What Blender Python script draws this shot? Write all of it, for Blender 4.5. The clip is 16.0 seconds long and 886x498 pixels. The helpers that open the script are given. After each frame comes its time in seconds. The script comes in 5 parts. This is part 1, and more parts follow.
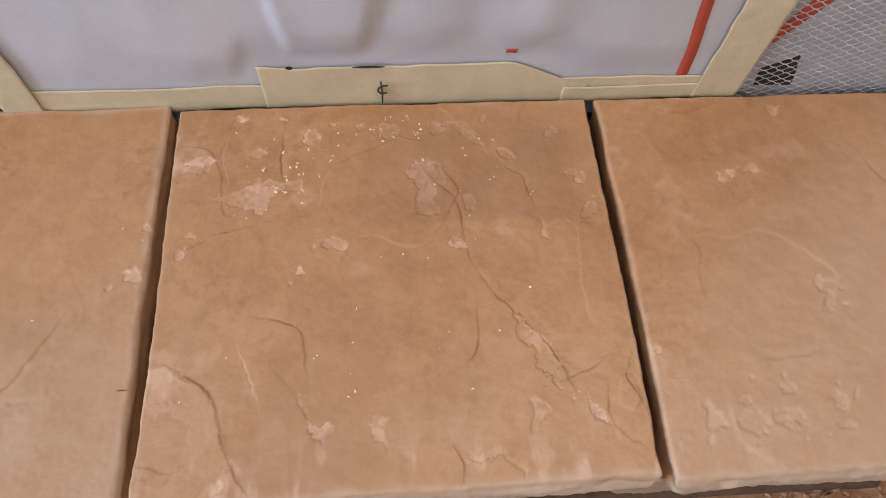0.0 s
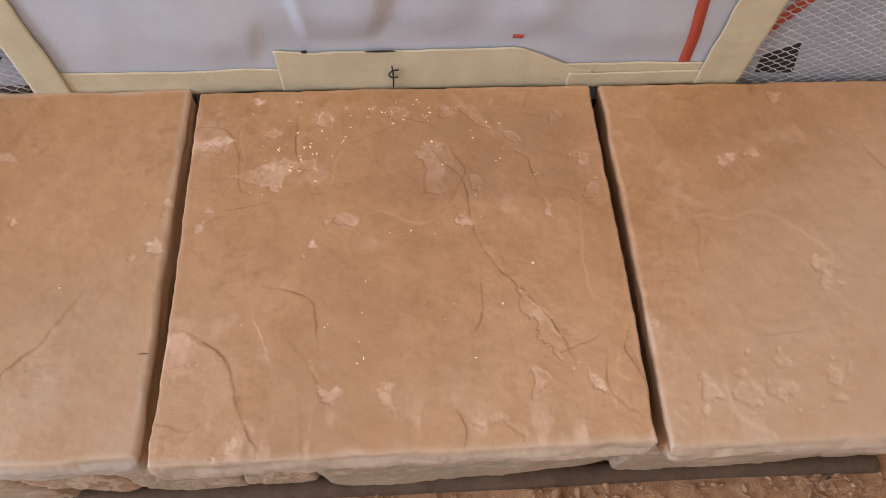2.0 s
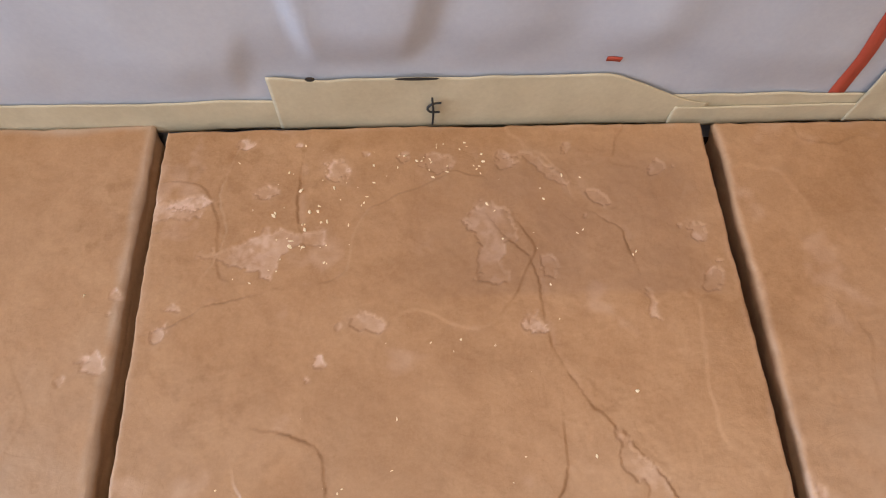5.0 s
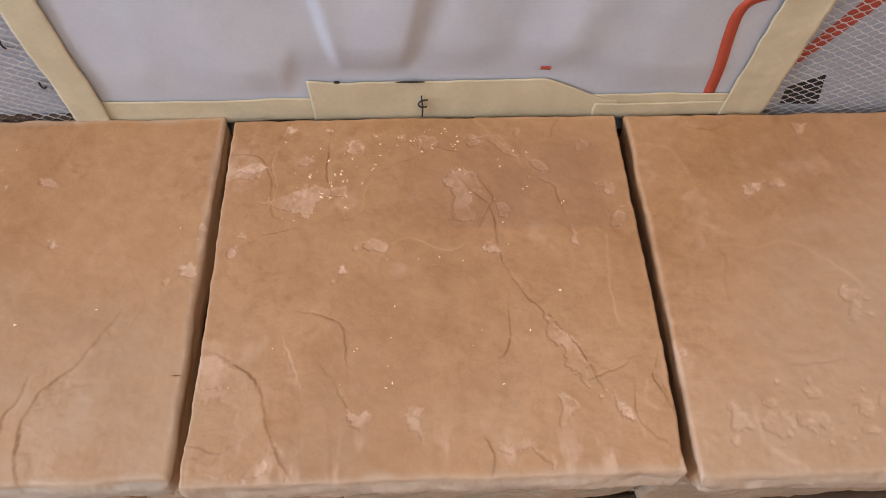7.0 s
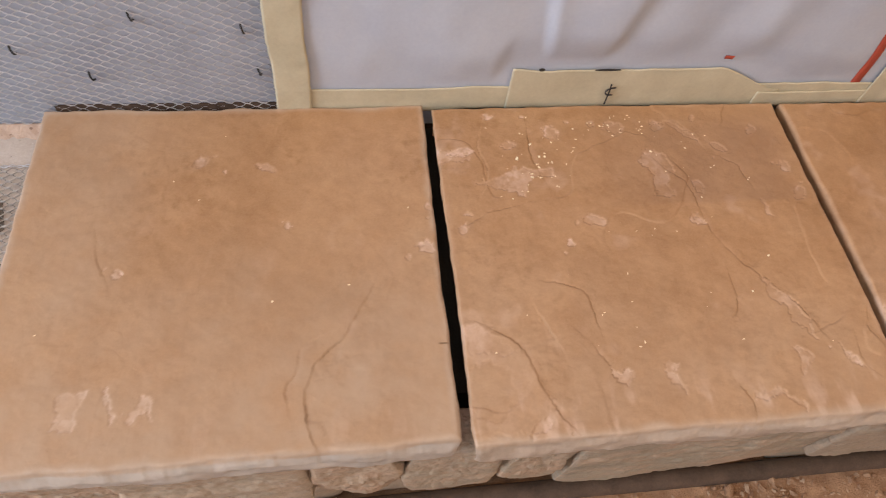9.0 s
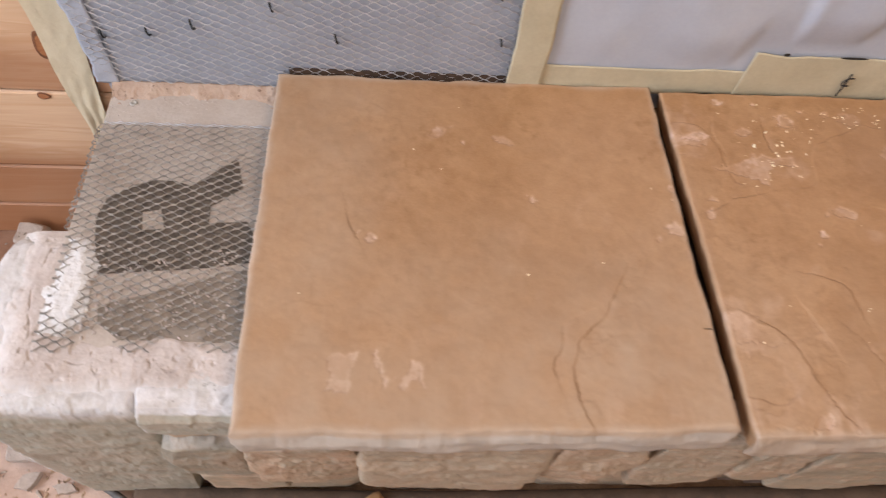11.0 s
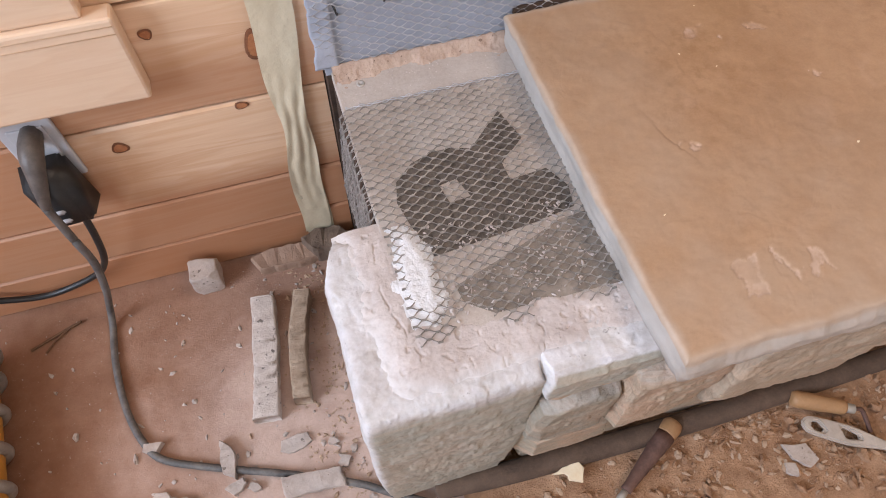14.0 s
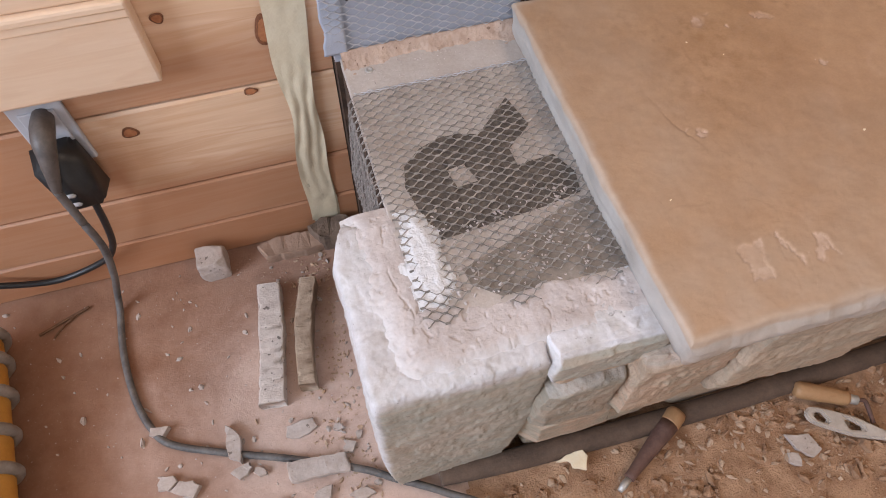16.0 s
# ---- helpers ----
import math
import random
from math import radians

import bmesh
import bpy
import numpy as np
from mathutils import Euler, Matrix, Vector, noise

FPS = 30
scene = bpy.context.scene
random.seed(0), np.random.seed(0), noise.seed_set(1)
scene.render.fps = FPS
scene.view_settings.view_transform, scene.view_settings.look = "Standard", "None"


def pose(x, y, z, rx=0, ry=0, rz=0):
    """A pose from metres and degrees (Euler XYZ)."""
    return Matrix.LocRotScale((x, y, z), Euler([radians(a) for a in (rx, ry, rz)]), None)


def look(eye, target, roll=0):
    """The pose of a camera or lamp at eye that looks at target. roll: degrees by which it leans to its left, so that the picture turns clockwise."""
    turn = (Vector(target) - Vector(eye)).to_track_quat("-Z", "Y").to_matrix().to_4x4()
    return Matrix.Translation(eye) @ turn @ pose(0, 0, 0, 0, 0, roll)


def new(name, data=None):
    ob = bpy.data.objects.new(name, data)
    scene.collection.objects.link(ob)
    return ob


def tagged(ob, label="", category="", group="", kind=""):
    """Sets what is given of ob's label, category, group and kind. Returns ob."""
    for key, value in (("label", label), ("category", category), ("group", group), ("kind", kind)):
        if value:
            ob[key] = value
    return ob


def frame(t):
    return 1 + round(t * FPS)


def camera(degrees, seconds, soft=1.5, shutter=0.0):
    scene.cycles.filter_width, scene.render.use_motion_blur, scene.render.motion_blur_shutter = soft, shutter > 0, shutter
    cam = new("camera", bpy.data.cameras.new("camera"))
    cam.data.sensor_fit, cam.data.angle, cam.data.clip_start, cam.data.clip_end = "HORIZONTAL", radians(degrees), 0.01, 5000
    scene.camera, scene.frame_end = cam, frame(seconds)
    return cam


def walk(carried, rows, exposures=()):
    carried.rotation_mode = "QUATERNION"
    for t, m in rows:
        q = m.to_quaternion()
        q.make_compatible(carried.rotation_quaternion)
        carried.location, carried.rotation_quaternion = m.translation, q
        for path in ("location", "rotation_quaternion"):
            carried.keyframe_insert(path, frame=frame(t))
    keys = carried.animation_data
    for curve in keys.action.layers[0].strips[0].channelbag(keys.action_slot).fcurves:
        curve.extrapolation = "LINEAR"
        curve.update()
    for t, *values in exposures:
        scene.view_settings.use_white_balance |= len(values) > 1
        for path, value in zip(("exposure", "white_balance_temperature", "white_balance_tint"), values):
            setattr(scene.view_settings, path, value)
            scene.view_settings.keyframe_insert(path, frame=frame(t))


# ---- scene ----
cam = camera(68.8, 16.0, soft=1.0, shutter=0.4)
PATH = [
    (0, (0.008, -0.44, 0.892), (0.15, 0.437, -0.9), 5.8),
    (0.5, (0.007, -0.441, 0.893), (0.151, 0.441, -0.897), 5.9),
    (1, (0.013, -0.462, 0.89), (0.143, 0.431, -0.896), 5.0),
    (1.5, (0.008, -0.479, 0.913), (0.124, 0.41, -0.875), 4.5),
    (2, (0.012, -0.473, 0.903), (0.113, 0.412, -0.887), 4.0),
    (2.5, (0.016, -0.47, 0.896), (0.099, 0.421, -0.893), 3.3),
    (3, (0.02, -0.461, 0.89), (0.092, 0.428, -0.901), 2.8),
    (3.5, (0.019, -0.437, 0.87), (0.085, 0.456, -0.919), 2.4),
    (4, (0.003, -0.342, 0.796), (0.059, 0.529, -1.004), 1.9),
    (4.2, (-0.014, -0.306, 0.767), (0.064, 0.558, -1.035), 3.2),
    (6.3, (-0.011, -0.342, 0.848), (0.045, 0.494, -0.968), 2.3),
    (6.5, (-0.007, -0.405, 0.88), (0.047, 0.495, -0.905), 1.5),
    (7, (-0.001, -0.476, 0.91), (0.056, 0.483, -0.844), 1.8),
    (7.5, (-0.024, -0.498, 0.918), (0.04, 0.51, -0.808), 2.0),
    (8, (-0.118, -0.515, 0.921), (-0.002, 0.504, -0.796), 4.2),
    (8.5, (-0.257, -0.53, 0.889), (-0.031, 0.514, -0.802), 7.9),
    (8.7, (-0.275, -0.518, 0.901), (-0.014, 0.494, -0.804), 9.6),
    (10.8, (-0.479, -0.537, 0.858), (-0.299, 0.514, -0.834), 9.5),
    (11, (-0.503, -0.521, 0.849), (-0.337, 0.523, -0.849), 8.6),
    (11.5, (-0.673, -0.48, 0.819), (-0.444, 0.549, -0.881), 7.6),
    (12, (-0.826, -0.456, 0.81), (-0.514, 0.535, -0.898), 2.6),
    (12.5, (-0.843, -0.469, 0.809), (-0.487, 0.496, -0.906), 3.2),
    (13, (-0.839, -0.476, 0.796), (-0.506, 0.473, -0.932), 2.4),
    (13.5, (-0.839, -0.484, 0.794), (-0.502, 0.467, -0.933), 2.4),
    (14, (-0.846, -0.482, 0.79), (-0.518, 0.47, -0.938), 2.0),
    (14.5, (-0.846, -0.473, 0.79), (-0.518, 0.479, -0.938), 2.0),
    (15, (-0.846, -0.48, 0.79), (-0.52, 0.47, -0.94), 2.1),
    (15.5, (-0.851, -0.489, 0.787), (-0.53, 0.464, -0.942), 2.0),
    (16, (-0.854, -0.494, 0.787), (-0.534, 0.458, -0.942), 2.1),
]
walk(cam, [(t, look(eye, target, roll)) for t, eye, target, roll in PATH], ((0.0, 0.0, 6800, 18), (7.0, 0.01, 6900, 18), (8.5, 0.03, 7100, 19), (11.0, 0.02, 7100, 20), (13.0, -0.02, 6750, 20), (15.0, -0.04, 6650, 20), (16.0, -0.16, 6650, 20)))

# ---------- light: west window daylight, added south and overhead lamps, plus a thin sky ---
world = bpy.data.worlds.new("world")
scene.world = world
world.use_nodes = True
wn = world.node_tree
sky = wn.nodes.new("ShaderNodeTexSky")
sky.sky_type, sky.sun_disc = "NISHITA", False
sky.sun_elevation, sky.sun_rotation = radians(35), radians(250)
wn.links.new(sky.outputs[0], wn.nodes["Background"].inputs[0])
wn.nodes["Background"].inputs[1].default_value = 0.1


def area_lamp(name, eye, target, w, h, power, colour):
    lamp = bpy.data.lights.new(name, "AREA")
    lamp.shape, lamp.size, lamp.size_y, lamp.energy, lamp.color = "RECTANGLE", w, h, power, colour
    ob = new(name, lamp)
    ob.matrix_world = look(eye, target)
    return ob


# room, unseen beyond the fireplace side: x from -2.9 to 2.3, y from -3.0 to the fireplace wall, 2.5 high
area_lamp("window_light_west", (-2.86, -0.95, 1.45), (0, -0.95, 1.2), 1.3, 1.2, 78, (0.64, 0.82, 1.0))
# added fill from the south for the faces turned that way
area_lamp("added_south_fill", (-0.5, -2.96, 1.5), (-0.5, 0, 1.1), 1.8, 1.2, 9, (0.9, 0.95, 1.0))
# added warm fill from above, with no known fitting
area_lamp("added_overhead_fill", (0.5, -0.55, 2.42), (0.5, -0.55, 0), 0.6, 0.6, 17, (1.0, 0.80, 0.60))


# ---------- materials ----------
def nodes_of(name, rough=0.8, metal=0.0):
    m = bpy.data.materials.new(name)
    m.use_nodes = True
    t = m.node_tree
    b = t.nodes["Principled BSDF"]
    b.inputs["Roughness"].default_value, b.inputs["Metallic"].default_value = rough, metal
    return m, t, b


def rgba(c):
    return (c[0], c[1], c[2], 1.0)


def ramp(t, source, stops):
    r = t.nodes.new("ShaderNodeValToRGB")
    e = r.color_ramp.elements
    while len(e) < len(stops):
        e.new(0.5)
    for el, (p, c) in zip(e, stops):
        el.position, el.color = p, rgba(c)
    t.links.new(source, r.inputs[0])
    return r.outputs[0]


def coords(t, scale=(1, 1, 1), kind="Object", rot=(0, 0, 0)):
    tc = t.nodes.new("ShaderNodeTexCoord")
    mp = t.nodes.new("ShaderNodeMapping")
    mp.inputs["Scale"].default_value, mp.inputs["Rotation"].default_value = scale, rot
    t.links.new(tc.outputs[kind], mp.inputs[0])
    return mp.outputs[0]


def noise_tex(t, vec, scale, detail=5, rough=0.6, distort=0.0):
    n = t.nodes.new("ShaderNodeTexNoise")
    n.inputs["Scale"].default_value, n.inputs["Detail"].default_value = scale, detail
    n.inputs["Roughness"].default_value, n.inputs["Distortion"].default_value = rough, distort
    t.links.new(vec, n.inputs["Vector"])
    return n.outputs[0]


def mix(t, fac, a, b, mode="MIX"):
    m = t.nodes.new("ShaderNodeMix")
    m.data_type, m.blend_type = "RGBA", mode
    for sock, v in ((m.inputs[0], fac), (m.inputs[6], a), (m.inputs[7], b)):
        if isinstance(v, (int, float)):
            sock.default_value = v
        elif isinstance(v, tuple):
            sock.default_value = rgba(v)
        else:
            t.links.new(v, sock)
    return m.outputs[2]


def maths(t, op, a, b=0.0):
    m = t.nodes.new("ShaderNodeMath")
    m.operation = op
    for sock, v in ((m.inputs[0], a), (m.inputs[1], b)):
        if isinstance(v, (int, float)):
            sock.default_value = v
        else:
            t.links.new(v, sock)
    return m.outputs[0]


def bump(t, b, height, dist, strength=1.0, before=None):
    n = t.nodes.new("ShaderNodeBump")
    n.inputs["Distance"].default_value, n.inputs["Strength"].default_value = dist, strength
    t.links.new(height, n.inputs["Height"])
    if before is not None:
        t.links.new(before, n.inputs["Normal"])
    t.links.new(n.outputs[0], b.inputs["Normal"])
    return n.outputs[0]


def attribute(t, name):
    a = t.nodes.new("ShaderNodeAttribute")
    a.attribute_name = name
    return a.outputs["Fac"]


def dusty(name, dark, light, scale=12.0, grain=0.0006, rough=0.9, metal=0.0, fine=260.0, kind="Object"):
    """A plain surface with variation at two scales and fine relief."""
    m, t, b = nodes_of(name, rough, metal)
    v = coords(t, kind=kind)
    big, small = noise_tex(t, v, scale, 5, 0.6), noise_tex(t, v, fine, 4, 0.7)
    c = ramp(t, big, [(0.32, dark), (0.68, light)])
    c = mix(t, 0.35, c, ramp(t, small, [(0.3, dark), (0.7, light)]))
    t.links.new(c, b.inputs["Base Color"])
    bump(t, b, maths(t, "ADD", maths(t, "MULTIPLY", big, 0.6), small), grain, 0.8)
    return m


def speckled(m, size, low, colour):
    """Adds dark mineral specks to a plain surface."""
    t = m.node_tree
    b = [n for n in t.nodes if n.type == "BSDF_PRINCIPLED"][0]
    c = b.inputs["Base Color"].links[0].from_socket
    f = ramp(t, noise_tex(t, coords(t), size, 2, 0.5), [(low, (0.0,) * 3), (low + 0.035, (0.8,) * 3)])
    t.links.new(mix(t, f, c, colour), b.inputs["Base Color"])
    return m


def sandstone():
    m, t, b = nodes_of("sandstone", 0.46)
    b.inputs["Specular IOR Level"].default_value = 0.5
    v = coords(t)
    big = noise_tex(t, v, 7, 4, 0.55, 0.6)
    mid = noise_tex(t, v, 38, 6, 0.65, 0.4)
    fine = noise_tex(t, v, 420, 5, 0.75)
    c = ramp(t, big, [(0.28, (0.33, 0.158, 0.060)), (0.48, (0.44, 0.232, 0.107)), (0.74, (0.50, 0.29, 0.155))])
    c = mix(t, 0.36, c, ramp(t, mid, [(0.36, (0.30, 0.152, 0.066)), (0.64, (0.51, 0.305, 0.165))]))
    c = mix(t, 0.14, c, ramp(t, fine, [(0.3, (0.2, 0.11, 0.06)), (0.7, (0.62, 0.43, 0.28))]))
    spots = maths(t, "MULTIPLY", ramp(t, noise_tex(t, v, 85, 4, 0.6), [(0.5, (0.0,) * 3), (0.68, (1.0,) * 3)]), ramp(t, noise_tex(t, v, 9, 3, 0.5, 0.4), [(0.46, (0.0,) * 3), (0.6, (0.55,) * 3)]))
    c = mix(t, spots, c, (0.30, 0.150, 0.062))
    pale = maths(t, "MULTIPLY", attribute(t, "pale"), ramp(t, mid, [(0.25, (0.45,) * 3), (0.6, (1.0,) * 3)]))
    c = mix(t, pale, c, (0.70, 0.49, 0.385))
    # stone dust and window sheen, both mixed into the colour
    c = mix(t, attribute(t, "dust_sheen"), c, (0.465, 0.33, 0.23))
    # painted shadow: darker stone colour on the back of the middle slab
    c = mix(t, maths(t, "MULTIPLY", attribute(t, "shadow_band"), 0.5), c, (0.285, 0.158, 0.092))
    grey = ramp(t, noise_tex(t, v, 30, 6, 0.7), [(0.3, (0.40, 0.31, 0.24)), (0.7, (0.58, 0.475, 0.39))])
    c = mix(t, attribute(t, "cut"), c, grey)
    # cool daylight on the left slab's outer faces, painted as grey
    c = mix(t, attribute(t, "cool_light"), c, ramp(t, noise_tex(t, v, 26, 5, 0.6), [(0.3, (0.36, 0.345, 0.325)), (0.7, (0.5, 0.485, 0.465))]))
    # crack lines darkened in colour to deepen the shading of their grooves
    c = mix(t, maths(t, "MULTIPLY", attribute(t, "line"), 0.38), c, (0.17, 0.09, 0.045))
    t.links.new(c, b.inputs["Base Color"])
    ledge = ramp(t, noise_tex(t, v, 16, 3, 0.5, 1.2), [(0.49, (0.0,) * 3), (0.505, (0.5,) * 3), (0.6, (0.5,) * 3), (0.612, (1.0,) * 3)])
    h = maths(t, "ADD", maths(t, "MULTIPLY", ledge, 0.12), maths(t, "ADD", maths(t, "MULTIPLY", mid, 0.42), maths(t, "MULTIPLY", fine, 0.24)))
    bump(t, b, h, 0.0010, 0.7)
    return m


def rubble_mat(name="rubble_sandstone", varied=True):
    m, t, b = nodes_of(name, 0.9)
    v = coords(t)
    oi = t.nodes.new("ShaderNodeObjectInfo")
    strata = noise_tex(t, coords(t, (4, 4, 34)), 3.0, 6, 0.65, 0.5)
    fine = noise_tex(t, v, 240, 5, 0.75)
    c = ramp(t, strata, [(0.3, (0.19, 0.178, 0.142)), (0.46, (0.29, 0.262, 0.205)), (0.56, (0.37, 0.265, 0.19)), (0.72, (0.36, 0.34, 0.285))])
    c = mix(t, ramp(t, noise_tex(t, v, 13, 5, 0.6, 0.8), [(0.5, (0.0,) * 3), (0.62, (0.55,) * 3)]), c, (0.44, 0.285, 0.2))
    c = mix(t, ramp(t, noise_tex(t, v, 17, 5, 0.6, 0.5), [(0.52, (0.0,) * 3), (0.66, (0.5,) * 3)]), c, (0.2, 0.2, 0.155))
    warm = mix(t, 0.55, c, (0.46, 0.32, 0.225))
    plain = mix(t, 0.4, c, (0.50, 0.485, 0.40))
    tone = ramp(t, oi.outputs["Random"], [(0.0, (0.80, 0.82, 0.78)), (0.35, (1.18, 1.12, 1.02)), (0.6, (1.22, 1.07, 0.93)), (1.0, (1.1, 1.08, 1.0))])
    c = mix(t, maths(t, "FRACT", maths(t, "MULTIPLY", oi.outputs["Random"], 7.0)), c, warm)
    c = mix(t, 1.0, c, tone, "MULTIPLY")
    c = mix(t, 0.12, c, (0.66, 0.53, 0.42)) if varied else plain
    c = mix(t, 0.18, c, ramp(t, fine, [(0.3, (0.16, 0.14, 0.11)), (0.7, (0.62, 0.56, 0.48))]))
    dust = maths(t, "MULTIPLY", attribute(t, "dust"), ramp(t, noise_tex(t, v, 22, 6, 0.7), [(0.3, (0.5,) * 3), (0.55, (1.0,) * 3)]))
    c = mix(t, dust, c, ramp(t, noise_tex(t, v, 60, 5, 0.7), [(0.3, (0.56, 0.53, 0.53)), (0.65, (0.73, 0.715, 0.73))]))
    specks = ramp(t, noise_tex(t, v, 150, 3, 0.5), [(0.68, (0.0,) * 3), (0.74, (0.6,) * 3)])
    c = mix(t, specks, c, (0.17, 0.15, 0.13))
    t.links.new(c, b.inputs["Base Color"])
    grit = maths(t, "MULTIPLY", fine, 0.22 if varied else 0.4)
    bump(t, b, maths(t, "ADD", maths(t, "ADD", maths(t, "MULTIPLY", strata, 1.0 if varied else 0.35), noise_tex(t, v, 40 if varied else 22, 7, 0.62)), grit), 0.0026 if varied else 0.0014, 0.8)
    return m


def pine(name="knotty_pine", bleach=0.0):
    m, t, b = nodes_of(name, 0.42)
    oi = t.nodes.new("ShaderNodeObjectInfo")
    mp = t.nodes.new("ShaderNodeMapping")
    tc = t.nodes.new("ShaderNodeTexCoord")
    comb = t.nodes.new("ShaderNodeCombineXYZ")
    off = maths(t, "MULTIPLY", oi.outputs["Random"], 9.0)
    for i in range(3):
        t.links.new(off, comb.inputs[i])
    t.links.new(tc.outputs["Object"], mp.inputs[0])
    t.links.new(comb.outputs[0], mp.inputs["Location"])
    st = t.nodes.new("ShaderNodeMapping")
    st.inputs["Scale"].default_value = (1.2, 1.0, 16.0)
    t.links.new(mp.outputs[0], st.inputs[0])
    rings = noise_tex(t, st.outputs[0], 3.2, 4, 0.5, 0.9)
    st2 = t.nodes.new("ShaderNodeMapping")
    st2.inputs["Scale"].default_value = (6, 6, 240.0)
    t.links.new(mp.outputs[0], st2.inputs[0])
    grain = noise_tex(t, st2.outputs[0], 2.5, 3, 0.6)
    c = ramp(t, rings, [(0.3, (0.79, 0.50, 0.30)), (0.48, (0.86, 0.60, 0.40)), (0.56, (0.78, 0.49, 0.295)), (0.7, (0.88, 0.63, 0.44))])
    c = mix(t, 0.09, c, ramp(t, grain, [(0.35, (0.48, 0.25, 0.13)), (0.65, (0.84, 0.62, 0.43))]))
    if bleach:
        c = mix(t, bleach, c, (0.78, 0.60, 0.45))
    # heartwood colour, which also paints the shade on the left boards
    c = mix(t, attribute(t, "heart_shade"), c, mix(t, 0.82, c, (0.385, 0.134, 0.05)))
    t.links.new(c, b.inputs["Base Color"])
    bump(t, b, grain, 0.0003, 0.5)
    return m


def floor_mat():
    m, t, b = nodes_of("dusty_floor_cover", 0.9)
    v = coords(t)
    big, mid, fine = noise_tex(t, v, 5, 5, 0.6, 0.5), noise_tex(t, v, 30, 6, 0.7), noise_tex(t, v, 300, 5, 0.8)
    c = ramp(t, big, [(0.3, (0.225, 0.102, 0.053)), (0.55, (0.31, 0.152, 0.088)), (0.75, (0.35, 0.19, 0.12))])
    c = mix(t, 0.4, c, ramp(t, mid, [(0.3, (0.17, 0.075, 0.04)), (0.7, (0.36, 0.2, 0.13))]))
    sep = t.nodes.new("ShaderNodeSeparateXYZ")
    t.links.new(v, sep.inputs[0])
    away = maths(t, "MULTIPLY", maths(t, "ADD", sep.outputs[0], 1.17), 4.4)
    stone_dust = maths(t, "MULTIPLY", ramp(t, maths(t, "ADD", away, maths(t, "MULTIPLY", maths(t, "SUBTRACT", big, 0.5), 1.6)), [(0.0, (0.0,) * 3), (1.0, (1.0,) * 3)]),
                       ramp(t, mid, [(0.3, (0.6,) * 3), (0.6, (1.0,) * 3)]))
    south = ramp(t, maths(t, "ADD", maths(t, "MULTIPLY", sep.outputs[1], -6.0), maths(t, "MULTIPLY", maths(t, "SUBTRACT", big, 0.5), 1.2)), [(0.15, (0.25,) * 3), (1.0, (1.0,) * 3)])
    stone_dust = maths(t, "MULTIPLY", stone_dust, south)
    c = mix(t, stone_dust, c, (0.62, 0.45, 0.37))
    c = mix(t, ramp(t, fine, [(0.62, (0.0,) * 3), (0.72, (0.6,) * 3)]), c, (0.6, 0.5, 0.43))
    t.links.new(c, b.inputs["Base Color"])
    bump(t, b, maths(t, "ADD", mid, fine), 0.0012, 0.7)
    return m


M_STONE, M_RUBBLE, M_PINE, M_FLOOR = sandstone(), rubble_mat(), pine(), floor_mat()
M_CORNER = rubble_mat("grey_corner_sandstone", False)
M_TRIM = pine("pale_pine_trim", 0.5)
M_DIRT = dusty("brown_dirt", (0.25, 0.122, 0.062), (0.58, 0.355, 0.215), 34, 0.004, 0.95, fine=330)
M_MORTAR = dusty("dusty_mortar", (0.46, 0.385, 0.355), (0.70, 0.635, 0.61), 24, 0.0009, 0.95, fine=240)
tm = M_MORTAR.node_tree
tb = tm.nodes["Principled BSDF"]
tm.links.new(mix(tm, maths(tm, "MULTIPLY", attribute(tm, "thin"), 0.9), tb.inputs["Base Color"].links[0].from_socket, (0.66, 0.63, 0.62)), tb.inputs["Base Color"])
M_WHITE_MORTAR = dusty("white_mortar", (0.68, 0.67, 0.68), (0.86, 0.86, 0.87), 45, 0.002, 0.9)
M_BOARD = dusty("cement_board", (0.42, 0.34, 0.285), (0.61, 0.55, 0.505), 14, 0.0006, 0.9)
M_FILLET = speckled(dusty("tan_mortar_dust", (0.40, 0.27, 0.20), (0.60, 0.45, 0.36), 40, 0.0016, 0.95), 190, 0.66, (0.16, 0.09, 0.06))
M_WRAP = dusty("grey_wall_wrap", (0.36, 0.39, 0.46), (0.48, 0.51, 0.58), 10, 0.0006, 0.6)
M_PAPER = dusty("masking_paper", (0.445, 0.475, 0.56), (0.555, 0.585, 0.655), 9, 0.00008, 0.65)
M_TAPE = dusty("masking_tape", (0.49, 0.43, 0.30), (0.64, 0.575, 0.42), 22, 0.00012, 0.5)
M_OLDTAPE = dusty("green_tape", (0.66, 0.56, 0.39), (0.77, 0.68, 0.5), 20, 0.0006, 0.5)
M_ORANGE = dusty("orange_print", (0.42, 0.062, 0.034), (0.5, 0.085, 0.05), 25, 0.0001, 0.6)
M_BLACK = dusty("black_print", (0.012, 0.012, 0.014), (0.03, 0.03, 0.032), 30, 0.0001, 0.6)
M_PRINT = dusty("dusty_black_print", (0.05, 0.041, 0.034), (0.21, 0.17, 0.14), 150, 0.0006, 0.8)
M_PRINT2 = dusty("faded_grey_print", (0.17, 0.14, 0.115), (0.38, 0.32, 0.27), 55, 0.0008, 0.85)
M_WIRE = dusty("galvanised_wire", (0.46, 0.46, 0.48), (0.74, 0.74, 0.77), 60, 0.0001, 0.42, 0.5)
M_OLDWIRE = dusty("dusty_dark_wire", (0.12, 0.105, 0.09), (0.50, 0.465, 0.435), 90, 0.0001, 0.4, 0.35)
M_WHITE = dusty("white_plastic", (0.50, 0.50, 0.52), (0.58, 0.58, 0.60), 10, 0.0001, 0.35)
